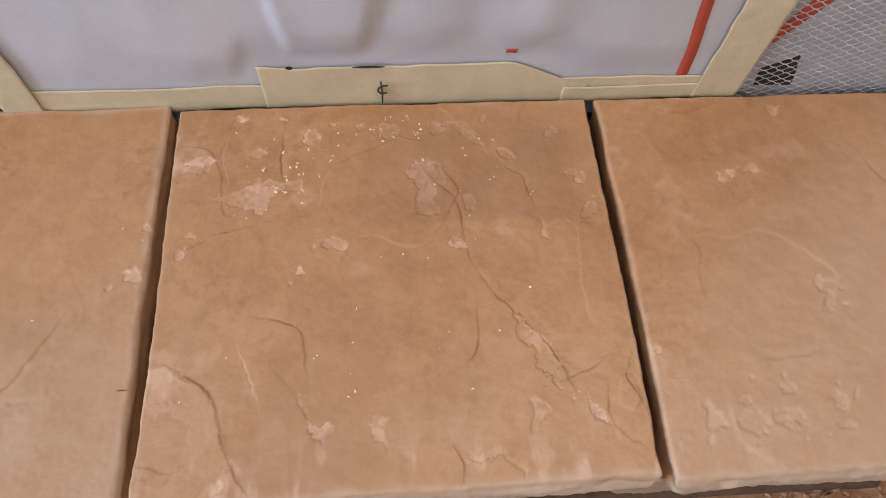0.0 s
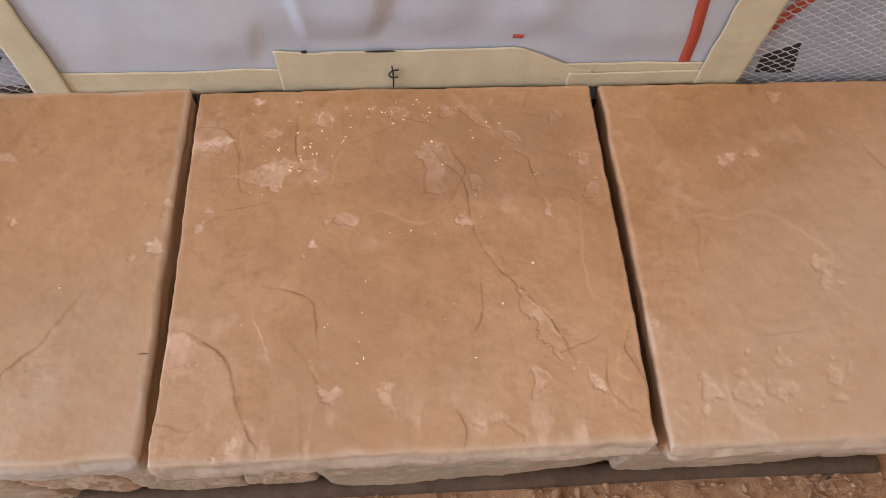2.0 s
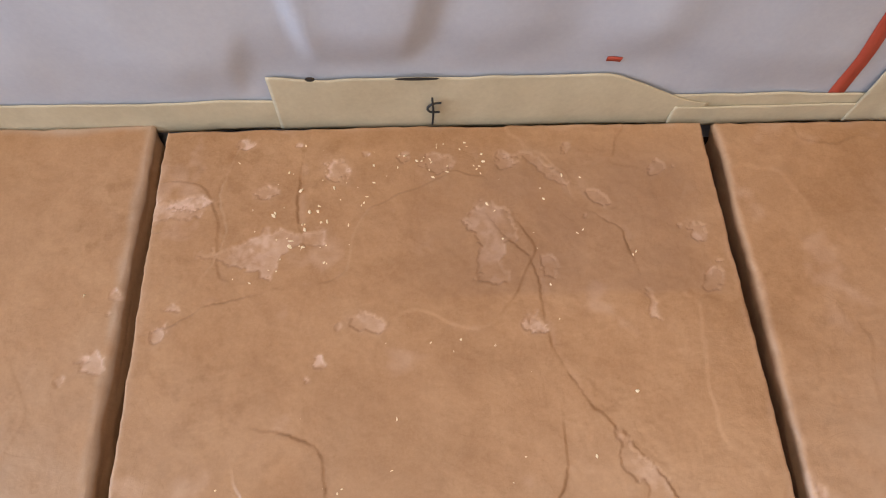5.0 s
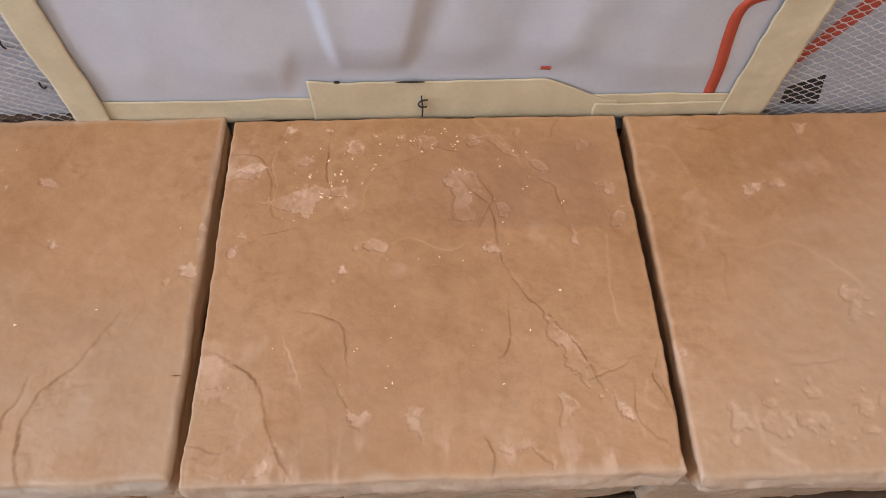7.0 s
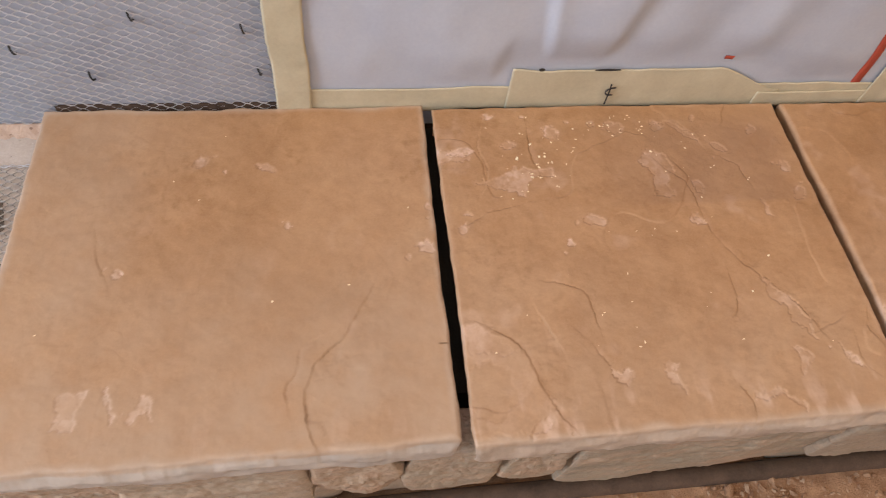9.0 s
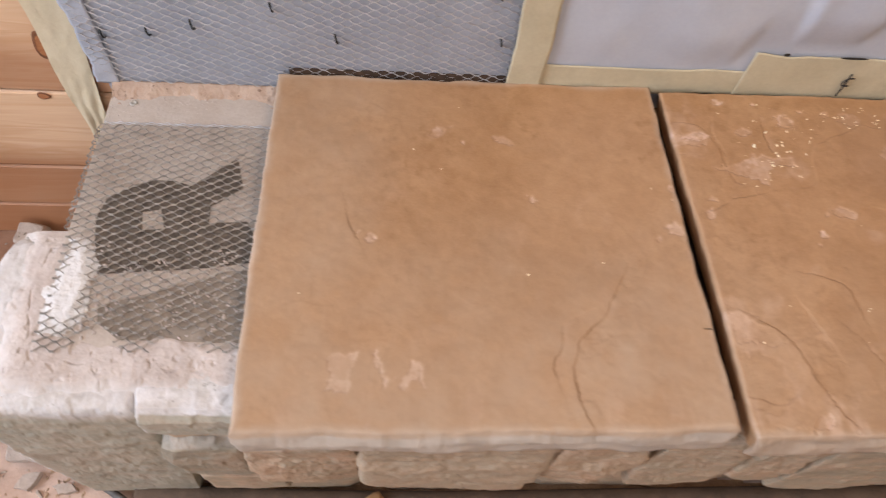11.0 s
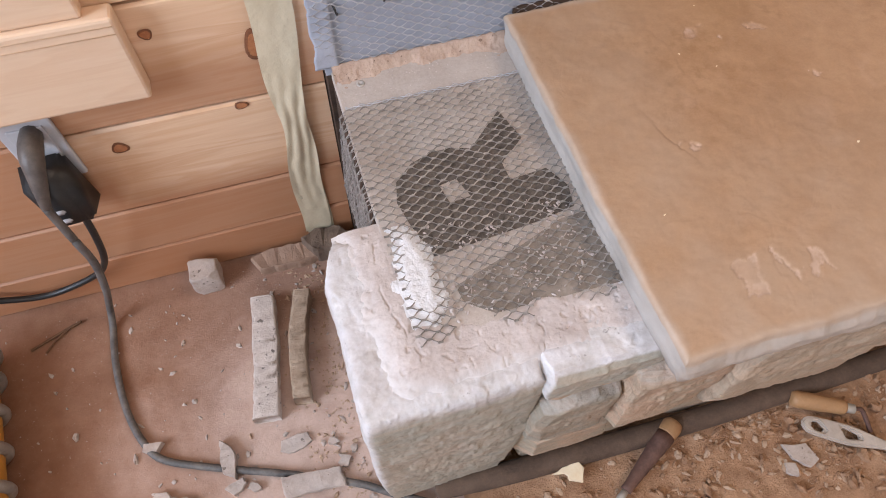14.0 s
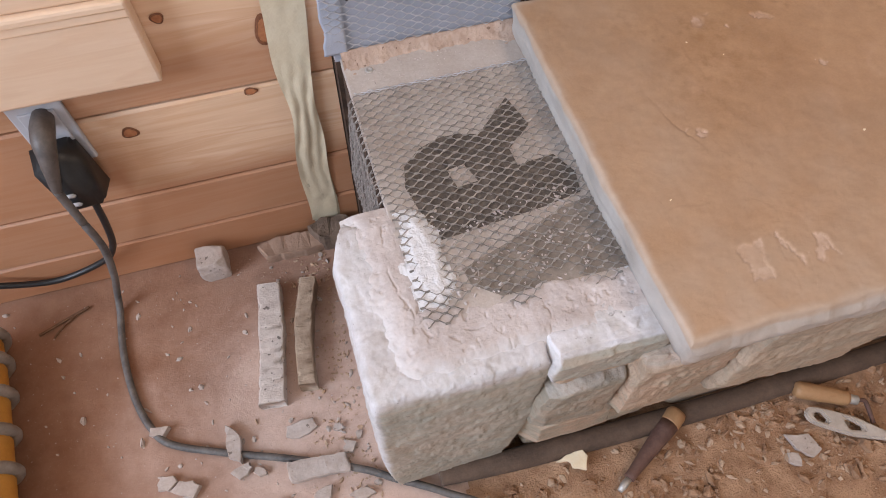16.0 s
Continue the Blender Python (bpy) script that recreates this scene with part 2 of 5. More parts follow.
M_RUBBER = dusty("black_rubber", (0.012, 0.012, 0.013), (0.028, 0.027, 0.026), 40, 0.0002, 0.42)
M_CORD = dusty("dusty_grey_cord", (0.05, 0.047, 0.045), (0.19, 0.17, 0.155), 40, 0.0003, 0.6)
M_GREYPLUG = dusty("grey_plug_rubber", (0.06, 0.05, 0.045), (0.15, 0.125, 0.11), 70, 0.0003, 0.5)
M_FOAM = dusty("grey_foam", (0.07, 0.043, 0.029), (0.16, 0.102, 0.07), 35, 0.001, 0.9)
M_HANDLE = dusty("light_wood_handle", (0.31, 0.155, 0.066), (0.46, 0.26, 0.125), 30, 0.0004, 0.55)
M_RUSTY = dusty("rusty_brown_steel", (0.09, 0.045, 0.035), (0.2, 0.11, 0.085), 60, 0.0006, 0.7, 0.3)
M_STEEL = dusty("dull_steel", (0.42, 0.4, 0.37), (0.6, 0.57, 0.53), 40, 0.0004, 0.5, 0.5)
M_PALEMETAL = dusty("dusty_cast_metal", (0.38, 0.32, 0.27), (0.56, 0.49, 0.43), 40, 0.0006, 0.6)
M_KNOT = dusty("pine_knot", (0.36, 0.125, 0.05), (0.58, 0.25, 0.11), 160, 0.0004, 0.5)
M_KNOTRIM = dusty("knot_rim", (0.13, 0.045, 0.02), (0.30, 0.12, 0.055), 200, 0.0004, 0.6)
M_CHIP = dusty("stone_chip", (0.38, 0.30, 0.25), (0.58, 0.5, 0.45), 50, 0.001, 0.95)
M_CRUMB = dusty("tan_crumbs", (0.35, 0.215, 0.13), (0.6, 0.44, 0.32), 70, 0.001, 0.95)
M_PITTED = dusty("speckled_offcut", (0.54, 0.44, 0.38), (0.74, 0.65, 0.58), 90, 0.0018, 0.95, fine=420)
speckled(M_PITTED, 130, 0.655, (0.10, 0.075, 0.06))
speckled(M_CHIP, 150, 0.69, (0.14, 0.11, 0.09))
M_BROWNSTONE = dusty("brown_offcut", (0.32, 0.22, 0.15), (0.5, 0.38, 0.28), 60, 0.0018, 0.95)
M_SCRAP = dusty("dusty_scrap_wood", (0.30, 0.18, 0.12), (0.46, 0.31, 0.225), 40, 0.0012, 0.9)
M_RAG = dusty("dusty_brown_scrap", (0.10, 0.065, 0.045), (0.24, 0.165, 0.12), 60, 0.002, 0.95)
M_SAWDUST = dusty("sawdust", (0.85, 0.68, 0.45), (0.93, 0.82, 0.62), 100, 0.0002, 0.8)
M_YELLOW = dusty("yellow_hose_wall", (0.48, 0.21, 0.03), (0.64, 0.31, 0.055), 20, 0.0004, 0.5)
M_RING = dusty("grey_hose_ring", (0.2, 0.17, 0.14), (0.36, 0.32, 0.28), 30, 0.0003, 0.4)
# dark brown that carries shade in its colour at the hearth and wall foot
M_SHADE_BROWN = dusty("shade_brown", (0.03, 0.018, 0.012), (0.12, 0.07, 0.045), 60, 0.001, 0.95)
# near-black that puts the shade of gaps and recesses into the colour
M_GAP_SHADE = dusty("gap_shade", (0.02, 0.017, 0.014), (0.04, 0.034, 0.028), 20, 0.001, 0.95)
M_PLASTER = dusty("cream_paint", (0.66, 0.6, 0.5), (0.74, 0.68, 0.58), 3, 0.0004, 0.85)
M_TWIG = dusty("dry_twig", (0.1, 0.045, 0.02), (0.2, 0.1, 0.05), 60, 0.0005, 0.8)


# ---------- mesh helpers ----------
def empty(name, label, category, at=(0, 0, 0), group="", kind=""):
    ob = new(name)
    ob.empty_display_size = 0.02
    ob.location = at
    return tagged(ob, label, category, group, kind)


def hang(ob, parent):
    if parent is not None:
        ob.parent = parent
        ob.matrix_parent_inverse = Matrix.Translation(parent.location).inverted() if parent.parent is None else parent_world(parent).inverted()
    return ob


def parent_world(ob):
    m = ob.matrix_basis.copy()
    while ob.parent is not None:
        m = ob.parent.matrix_basis @ ob.matrix_parent_inverse @ m
        ob = ob.parent
    return m


def raw(name, verts, faces, mat, parent=None, label="", smooth=True, attrs=None):
    me = bpy.data.meshes.new(name)
    me.from_pydata([tuple(map(float, v)) for v in verts], [], [tuple(map(int, f)) for f in faces])
    me.materials.append(mat)
    if attrs:
        for key, values in attrs.items():
            a = me.attributes.new(key, "FLOAT", "POINT")
            a.data.foreach_set("value", np.asarray(values, dtype=np.float32))
    if smooth:
        me.polygons.foreach_set("use_smooth", [True] * len(me.polygons))
    me.update()
    ob = hang(new(name, me), parent)
    if label:
        tagged(ob, label)
    return ob


def part(name, bm, mat, parent=None, label="", smooth=False):
    me = bpy.data.meshes.new(name)
    bmesh.ops.recalc_face_normals(bm, faces=bm.faces)
    bm.to_mesh(me)
    bm.free()
    me.materials.append(mat)
    if smooth:
        me.polygons.foreach_set("use_smooth", [True] * len(me.polygons))
    ob = hang(new(name, me), parent)
    if label:
        tagged(ob, label)
    return ob


def box_bm(lo, hi, bevel=0.0, seg=2):
    bm = bmesh.new()
    size = [b - a for a, b in zip(lo, hi)]
    mid = [(a + b) / 2 for a, b in zip(lo, hi)]
    bmesh.ops.create_cube(bm, size=1.0, matrix=Matrix.Translation(mid) @ Matrix.Diagonal((*size, 1)))
    if bevel:
        bmesh.ops.bevel(bm, geom=bm.edges[:], offset=bevel, segments=seg, affect="EDGES", profile=0.5)
    return bm


def prism_bm(points, depth, m=None, bevel=0.0):
    """A flat outline (x, y) drawn out by depth along z, moved by m."""
    bm = bmesh.new()
    f = bm.faces.new([bm.verts.new((x, y, 0)) for x, y in points])
    r = bmesh.ops.extrude_face_region(bm, geom=[f])
    bmesh.ops.translate(bm, verts=[v for v in r["geom"] if isinstance(v, bmesh.types.BMVert)], vec=(0, 0, depth))
    if bevel:
        bmesh.ops.bevel(bm, geom=bm.edges[:], offset=bevel, segments=2, affect="EDGES")
    if m is not None:
        bm.transform(m)
    return bm


def smooth_path(points, n=8):
    pts = [Vector(p) for p in points]
    out = []
    for i in range(len(pts) - 1):
        a, b = pts[max(i - 1, 0)], pts[i]
        c, d = pts[i + 1], pts[min(i + 2, len(pts) - 1)]
        for k in range(n):
            u = k / n
            out.append(0.5 * (2 * b + (c - a) * u + (2 * a - 5 * b + 4 * c - d) * u * u + (3 * b - a - 3 * c + d) * u ** 3))
    out.append(pts[-1])
    return out


def tube(name, points, radius, mat, parent=None, label="", sides=12, n=8, radii=None, squash=1.0):
    path = smooth_path(points, n)
    verts, faces = [], []
    up = Vector((0, 0, 1))
    for i, p in enumerate(path):
        d = (path[min(i + 1, len(path) - 1)] - path[max(i - 1, 0)]).normalized()
        side = d.cross(up)
        if side.length < 0.05:
            side = d.cross(Vector((0, 1, 0)))
        side.normalize()
        top = side.cross(d).normalized()
        r = radius
        if radii:
            f = i / (len(path) - 1) * (len(radii) - 1)
            k = min(int(f), len(radii) - 2)
            r = radii[k] + (radii[k + 1] - radii[k]) * (f - k)
        for s in range(sides):
            a = 2 * math.pi * s / sides
            verts.append(p + side * (r * math.cos(a)) + top * (r * squash * math.sin(a)))
    for i in range(len(path) - 1):
        for s in range(sides):
            a, b = i * sides + s, i * sides + (s + 1) % sides
            faces.append((a, b, b + sides, a + sides))
    faces.append(tuple(range(sides))[::-1])
    faces.append(tuple(range((len(path) - 1) * sides, len(path) * sides)))
    return raw(name, verts, faces, mat, parent, label)


def fbm(x, y, seed, scale, octaves=4, gain=0.55):
    """Value noise on numpy arrays, about -1 to 1."""
    rng = np.random.RandomState(seed)
    table = rng.rand(64, 64) * 2 - 1
    total, amp, norm = np.zeros_like(x), 1.0, 0.0
    for o in range(octaves):
        u, v = x * scale + 17.3 * o + 31, y * scale + 9.1 * o + 57
        iu, iv = np.floor(u).astype(int), np.floor(v).astype(int)
        fu, fv = u - iu, v - iv
        fu, fv = fu * fu * (3 - 2 * fu), fv * fv * (3 - 2 * fv)
        a, b = table[iu % 64, iv % 64], table[(iu + 1) % 64, iv % 64]
        c, d = table[iu % 64, (iv + 1) % 64], table[(iu + 1) % 64, (iv + 1) % 64]
        total += amp * ((a * (1 - fu) + b * fu) * (1 - fv) + (c * (1 - fu) + d * fu) * fv)
        norm += amp
        amp *= gain
        scale *= 2.03
    return total / norm


def smoothstep(a, b, x):
    u = np.clip((x - a) / (b - a), 0, 1)
    return u * u * (3 - 2 * u)


def crack_field(x, y, line):
    """Unsigned distance to a line of points, and the side of it (+1 on its left)."""
    best, side = np.full_like(x, 9.0), np.ones_like(x)
    x, y = x + 0.0034 * fbm(x, y, 5, 60, 4, 0.62), y + 0.0034 * fbm(x, y, 6, 60, 4, 0.62)
    line = [(p.x, p.y) for p in smooth_path([(a, b, 0) for a, b in line], 3)]
    for (ax, ay), (bx, by) in zip(line[:-1], line[1:]):
        dx, dy = bx - ax, by - ay
        u = np.clip(((x - ax) * dx + (y - ay) * dy) / (dx * dx + dy * dy), 0, 1)
        px, py = x - ax - u * dx, y - ay - u * dy
        d = np.hypot(px, py)
        s = (dx * (y - ay) - dy * (x - ax)) / math.hypot(dx, dy)
        near = d < best
        best = np.where(near, d, best)
        side = np.where(near, s, side)
    return best, side


# ---------- the large structure ----------
TOP, BED, FLOOR, FACE = 0.35, 0.316, -0.012, 0.008
WEST, EAST, SOUTH, HIGH = -2.9, 2.3, -3.0, 2.5
PINE_Y = 0.028

f = part("floor", box_bm((WEST, SOUTH, FLOOR - 0.05), (EAST, 0.1, FLOOR)), M_FLOOR)
tagged(f, "dusty reddish-tan floor covering strewn with grit", "floor", kind="structure")
c = part("ceiling", box_bm((WEST - 0.1, SOUTH - 0.1, HIGH), (EAST + 0.1, 0.25, HIGH + 0.1)), M_PLASTER)
tagged(c, "plain cream ceiling", "ceiling", kind="structure")


def wall_with_window(name, axis, at, out, lo, hi, wlo, whi, sill, head, mat, label):
    """A wall 0.1 m thick with one opening, of four butted blocks in one mesh."""
    bm = bmesh.new()
    a, b = sorted((at, at + out))
    for (u0, u1, z0, z1) in ((lo, wlo, FLOOR - 0.05, HIGH), (whi, hi, FLOOR - 0.05, HIGH), (wlo, whi, FLOOR - 0.05, sill), (wlo, whi, head, HIGH)):
        p0, p1 = ((a, u0, z0), (b, u1, z1)) if axis == "x" else ((u0, a, z0), (u1, b, z1))
        size = [q - p for p, q in zip(p0, p1)]
        bmesh.ops.create_cube(bm, size=1, matrix=Matrix.Translation([(p + q) / 2 for p, q in zip(p0, p1)]) @ Matrix.Diagonal((*size, 1)))
    ob = part(name, bm, mat)
    return tagged(ob, label, "wall", kind="structure")


wall_with_window("wall_west", "x", WEST, -0.1, SOUTH, 0.25, -1.6, -0.3, 0.85, 2.05, M_PLASTER, "plain cream wall with a window opening")
# unseen wall, its opening made up for the south fill
wall_with_window("wall_south", "y", SOUTH, -0.1, WEST - 0.1, EAST + 0.1, -1.4, 0.4, 0.9, 2.1, M_PLASTER, "unseen cream wall with a wide opening, added round the south fill light")
e = part("wall_east", box_bm((EAST, SOUTH, FLOOR - 0.05), (EAST + 0.1, 0.25, HIGH)), M_PLASTER)
tagged(e, "plain cream wall", "wall", kind="structure")

# fireplace breast: cement board wall, its face just behind y = 0
chase = part("wall_fireplace", box_bm((-0.808, FACE, BED - 0.004), (EAST, 0.25, HIGH)), M_WRAP)
tagged(chase, "grey building wrap on the fireplace breast", "wall", kind="structure")

foot = part("wall_foot", box_bm((-0.8075, FACE + 0.001, FLOOR), (EAST, 0.25, BED - 0.0041)), M_SHADE_BROWN)
tagged(foot, "dark foot of the fireplace breast behind the hearth", "wall", kind="structure")
# added strip: paints the shaded, mortar-stained lower edge of the lath
strip = part("dark_strip", box_bm((-0.612, FACE - 0.003, 0.30), (-0.37, FACE - 0.0002, 0.3530)), M_SHADE_BROWN)
tagged(strip, "dark brown strip standing in for the shaded lath edge and mortar remains", "felt strip", kind="structure")

# pine wall of separate tongue and groove boards
north = empty("wall_north", "knotty pine tongue and groove wall, unfinished", "wall", (-1.8, PINE_Y, 0), kind="structure")
back = part("wall_backing", box_bm((WEST, PINE_Y + 0.018, FLOOR - 0.05), (-0.808, 0.25, HIGH)), M_GAP_SHADE, north, "dark backing behind the boards")


def plank(z0, z1, seed, heart_shade):
    """One board: bevelled long edges, a slight bow, heartwood in the given band of height, raised at left to paint
    shade.
    """
    rng = random.Random(seed)
    nx = 90
    prof = [(0.016, z0), (0.003, z0 + 0.0005), (0.0, z0 + 0.003), (0.0, z0 + (z1 - z0) * 0.33), (0.0, z0 + (z1 - z0) * 0.66),
            (0.0, z1 - 0.0035), (0.003, z1 - 0.001), (0.016, z1 - 0.001)]
    verts, faces, hv = [], [], []
    for i in range(nx + 1):
        x = WEST + (-0.809 - WEST) * i / nx
        bow = 0.0006 * math.sin(x * 5 + seed)
        for y, z in prof:
            verts.append((x, PINE_Y + y + bow, z))
            h = 0.0
            if heart_shade:
                # band rises at left to paint the apron's shade
                edge = heart_shade[0] + 0.11 * max(0.0, min(1.0, (-1.04 - x) / 0.05)) + 0.018 * math.sin(x * 7 + seed) + 0.02 * math.sin(x * 2.3 + seed * 2)
                h = max(0.0, min(1.0, 0.5 + (edge - z) / 0.03)) * heart_shade[1]
            hv.append(h)
    k = len(prof)
    for i in range(nx):
        for j in range(k - 1):
            faces.append((i * k + j, (i + 1) * k + j, (i + 1) * k + j + 1, i * k + j + 1))
    return raw("plank", verts, faces, M_PINE, north, smooth=False, attrs={"heart_shade": hv})


SEAMS = [FLOOR, 0.062, 0.148, 0.283, 0.418]
while SEAMS[-1] < HIGH:
    SEAMS.append(SEAMS[-1] + 0.135)
HEART_SHADES = {0: (1.0, 0.95), 1: (1.0, 0.85), 2: (0.175, 0.85), 3: (0.375, 0.7)}
PLANKS = [plank(a, min(b, HIGH) - 0.0012, i + 3, HEART_SHADES.get(i)) for i, (a, b) in enumerate(zip(SEAMS[:-1], SEAMS[1:]))]


def knot(x, z, rx, rz, board):
    """An oval knot with a dark rim, a hair proud of its board."""
    bm = bmesh.new()
    n = 20
    ring = []
    for s in range(n):
        a = 2 * math.pi * s / n
        w = 1 + 0.1 * math.sin(3 * a + x * 40)
        ring.append(bm.verts.new((x + rx * w * math.cos(a), PINE_Y - 0.0006, z + rz * w * math.sin(a))))
    mid = [bm.verts.new((x + (v.co.x - x) * 0.72, PINE_Y - 0.0014, z + (v.co.z - z) * 0.72)) for v in ring]
    for s in range(n):
        bm.faces.new((ring[s], ring[(s + 1) % n], mid[(s + 1) % n], mid[s]))
    rim = part("knot", bm, M_KNOTRIM, board, "dark-rimmed red-brown knot", True)
    bm = bmesh.new()
    core = [bm.verts.new((x + rx * 0.78 * math.cos(k * 0.4488), PINE_Y - 0.0011, z + rz * 0.78 * math.sin(k * 0.4488))) for k in range(14)]
    c = bm.verts.new((x, PINE_Y - 0.0013, z))
    for k in range(14):
        bm.faces.new((core[k], core[(k + 1) % 14], c))
    part("knot_core", bm, M_KNOT, rim, "", True)
    return rim


for x, z, rx, rz, i in ((-1.031, 0.253, 0.0088, 0.0082, 2), (-0.899, 0.277, 0.0075, 0.0055, 2), (-0.957, 0.385, 0.0062, 0.006, 3),
                        (-0.868, 0.350, 0.010, 0.019, 3), (-1.36, 0.22, 0.012, 0.01, 2), (-1.7, 0.35, 0.012, 0.01, 3)):
    knot(x, z, rx, rz, PLANKS[i])

# window trim: apron board with a set-back casing on it
trim = empty("trim", "pale pine window casing and apron board", "trim", (-1.4, 0.0, 0.33), kind="structure")
part("apron", box_bm((-1.9, 0.005, 0.332), (-0.971, PINE_Y - 0.0005, 0.424), 0.003), M_TRIM, trim)
for bz in (0.4085, 0.4165):
    tube("bead", [(-1.899, 0.0052, bz), (-1.4, 0.0052, bz), (-0.9735, 0.0052, bz)], 0.0007, M_TRIM, trim, sides=8, n=2)
part("casing", box_bm((-1.9, 0.011, 0.4245), (-0.993, PINE_Y - 0.0005, 1.35), 0.0025), M_TRIM, trim)


# ---------- stone slabs of the hearth ----------
def slab(label, x0, x1, y0, y1, thick, step, seed, cracks, pale, streaks, wear, grey_sides=False, satellites=3, regions=(), group="hearth slabs", shadow_band=None, sheen_drift=0.0, under=1.0, arris=1.0):
    nx, ny = int((x1 - x0) / step) + 1, int((y1 - y0) / step) + 1
    X, Y = np.meshgrid(np.linspace(x0, x1, nx), np.linspace(y0, y1, ny))
    ex, ey = np.minimum(X - x0, x1 - X), np.minimum(Y - y0, y1 - Y)
    edge = np.minimum(ex, ey)
    # outline: hand-cut, a little uneven
    fall = np.exp(-edge / 0.03)
    OX = X + fall * (0.0026 * fbm(Y, Y * 0 + seed, seed, 22, 4) + 0.0005 * fbm(Y, X, seed + 9, 120, 3)) * np.where(ex < 0.09, 1, 0)
    OY = Y + fall * (0.0026 * fbm(X, X * 0 + seed, seed + 1, 20, 4) + 0.0005 * fbm(X, Y, seed + 8, 120, 3)) * np.where(ey < 0.09, 1, 0)
    Z = 0.0011 * fbm(X, Y, seed + 2, 9, 4) * wear + 0.00035 * fbm(X, Y, seed + 3, 90, 3)
    P, C = np.zeros_like(X), np.zeros_like(X)
    # broad thin layers that end in low steps
    layer = fbm(X, Y, seed + 12, 9, 4, 0.36)
    blur = 0.008 + 0.35 * smoothstep(-0.05, 0.35, fbm(X, Y, seed + 14, 16, 2))
    Z += wear * 0.0009 * smoothstep(0.05 - blur, 0.05 + blur, layer)
    P += wear * 0.12 * np.exp(-((layer - 0.05) / 0.03) ** 2) * smoothstep(0.1, 0.5, fbm(X, Y, seed + 13, 40, 3))
    for depth, reach, line in cracks:
        d, s = crack_field(X, Y, line)
        gate = smoothstep(-0.2, 0.3, fbm(X, Y, seed + 16, 55, 4))
        Z += -depth * (0.5 + 0.5 * gate) * np.where(s * np.sign(reach) > 0, np.exp(-(d / abs(reach)) ** 1.5), 0)
        wide = 0.0008 + 0.0005 * fbm(X, Y, seed + 15, 60, 2)
        groove = np.exp(-(d / wide) ** 2) * gate
        Z -= 0.0006 * groove
        C = np.maximum(C, groove * min(1.0, depth / 0.0019))
        P += 0.16 * np.where(s * np.sign(reach) > 0, np.exp(-((d - 0.003) / 0.0022) ** 2), 0) * smoothstep(0.0, 0.4, fbm(X, Y, seed + 17, 50, 3))
    # thin lost flakes, each with its own ragged, angular outline
    for depth, tone, outline in regions:
        wx = X + 0.0075 * fbm(X, Y, seed + 61, 60, 5, 0.72) + 0.003 * fbm(X, Y, seed + 66, 210, 3)
        wy = Y + 0.0075 * fbm(X, Y, seed + 62, 60, 5, 0.72) + 0.003 * fbm(X, Y, seed + 67, 210, 3)
        inside = np.zeros(X.shape, bool)
        far = np.full_like(X, 9.0)
        for (ax, ay), (bx, by) in zip(outline, outline[1:] + outline[:1]):
            if ay != by:
                inside ^= ((ay > wy) != (by > wy)) & (wx < (bx - ax) * (wy - ay) / (by - ay) + ax)
            u = np.clip(((wx - ax) * (bx - ax) + (wy - ay) * (by - ay)) / ((bx - ax) ** 2 + (by - ay) ** 2), 0, 1)
            far = np.minimum(far, np.hypot(wx - ax - u * (bx - ax), wy - ay - u * (by - ay)))
        sd = np.where(inside, far, -far)
        m = smoothstep(-0.0006, 0.0006, sd)
        Z -= depth * m * (0.55 + 0.45 * np.exp(-np.clip(sd, 0, 1) / 0.02))
        P += 1.65 * tone * m * (0.7 + 0.6 * fbm(X, Y, seed + 63, 60, 4)) * (0.25 + 0.85 * smoothstep(-0.2, 0.3, fbm(X, Y, seed + 65, 70, 5, 0.65))) + 0.2 * tone * np.exp(-(sd / 0.0014) ** 2)
        C = np.maximum(C, 0.35 * np.exp(-((sd - 0.0004) / 0.0007) ** 2) * min(1.0, depth / 0.0016) * smoothstep(-0.3, 0.2, fbm(X, Y, seed + 64, 40, 3)))
    rg = random.Random(seed)
    patches = list(pale)
    for px, py, r in pale:
        for _ in range(satellites):
            patches.append((px + rg.gauss(0, 1.7 * r), py + rg.gauss(0, 1.7 * r), r * rg.uniform(0.15, 0.45)))
    for i, (px, py, r) in enumerate(patches):
        i0, i1 = np.searchsorted(X[0], (px - 3.2 * r, px + 3.2 * r))
        j0, j1 = np.searchsorted(Y[:, 0], (py - 3.2 * r, py + 3.2 * r))
        if i1 - i0 < 2 or j1 - j0 < 2:
            continue
        box = (slice(j0, j1), slice(i0, i1))
        x, y = X[box], Y[box]
        ang = 1.7 * i + seed
        wx, wy = x + 0.7 * r * fbm(x, y, seed + 100 + i, 0.8 / r, 5, 0.75), y + 0.7 * r * fbm(x, y, seed + 200 + i, 0.8 / r, 5, 0.75)
        u, v = (wx - px) * math.cos(ang) + (wy - py) * math.sin(ang), -(wx - px) * math.sin(ang) + (wy - py) * math.cos(ang)
        u, v = np.abs(u) / (r * (1.05 + 0.4 * math.sin(i * 2.1))), np.abs(v) / (r * (0.72 - 0.22 * math.sin(i * 1.3)))
        q = 0.55 * np.maximum(u, v) + 0.45 * (u + v) * 0.75 + 0.75 * fbm(x, y, seed + 20 + i, 0.75 / r, 5, 0.68)
        tone = (0.45 + 0.5 * ((i * 37 + seed) % 10) / 10) * (1.25 if grey_sides else 1.0)
        broken = 0.15 + 0.85 * smoothstep(-0.18, 0.2, fbm(x, y, seed + 31, 85, 4, 0.6))
        fade = 1 - smoothstep(2.2, 3.0, np.hypot(x - px, y - py) / r)
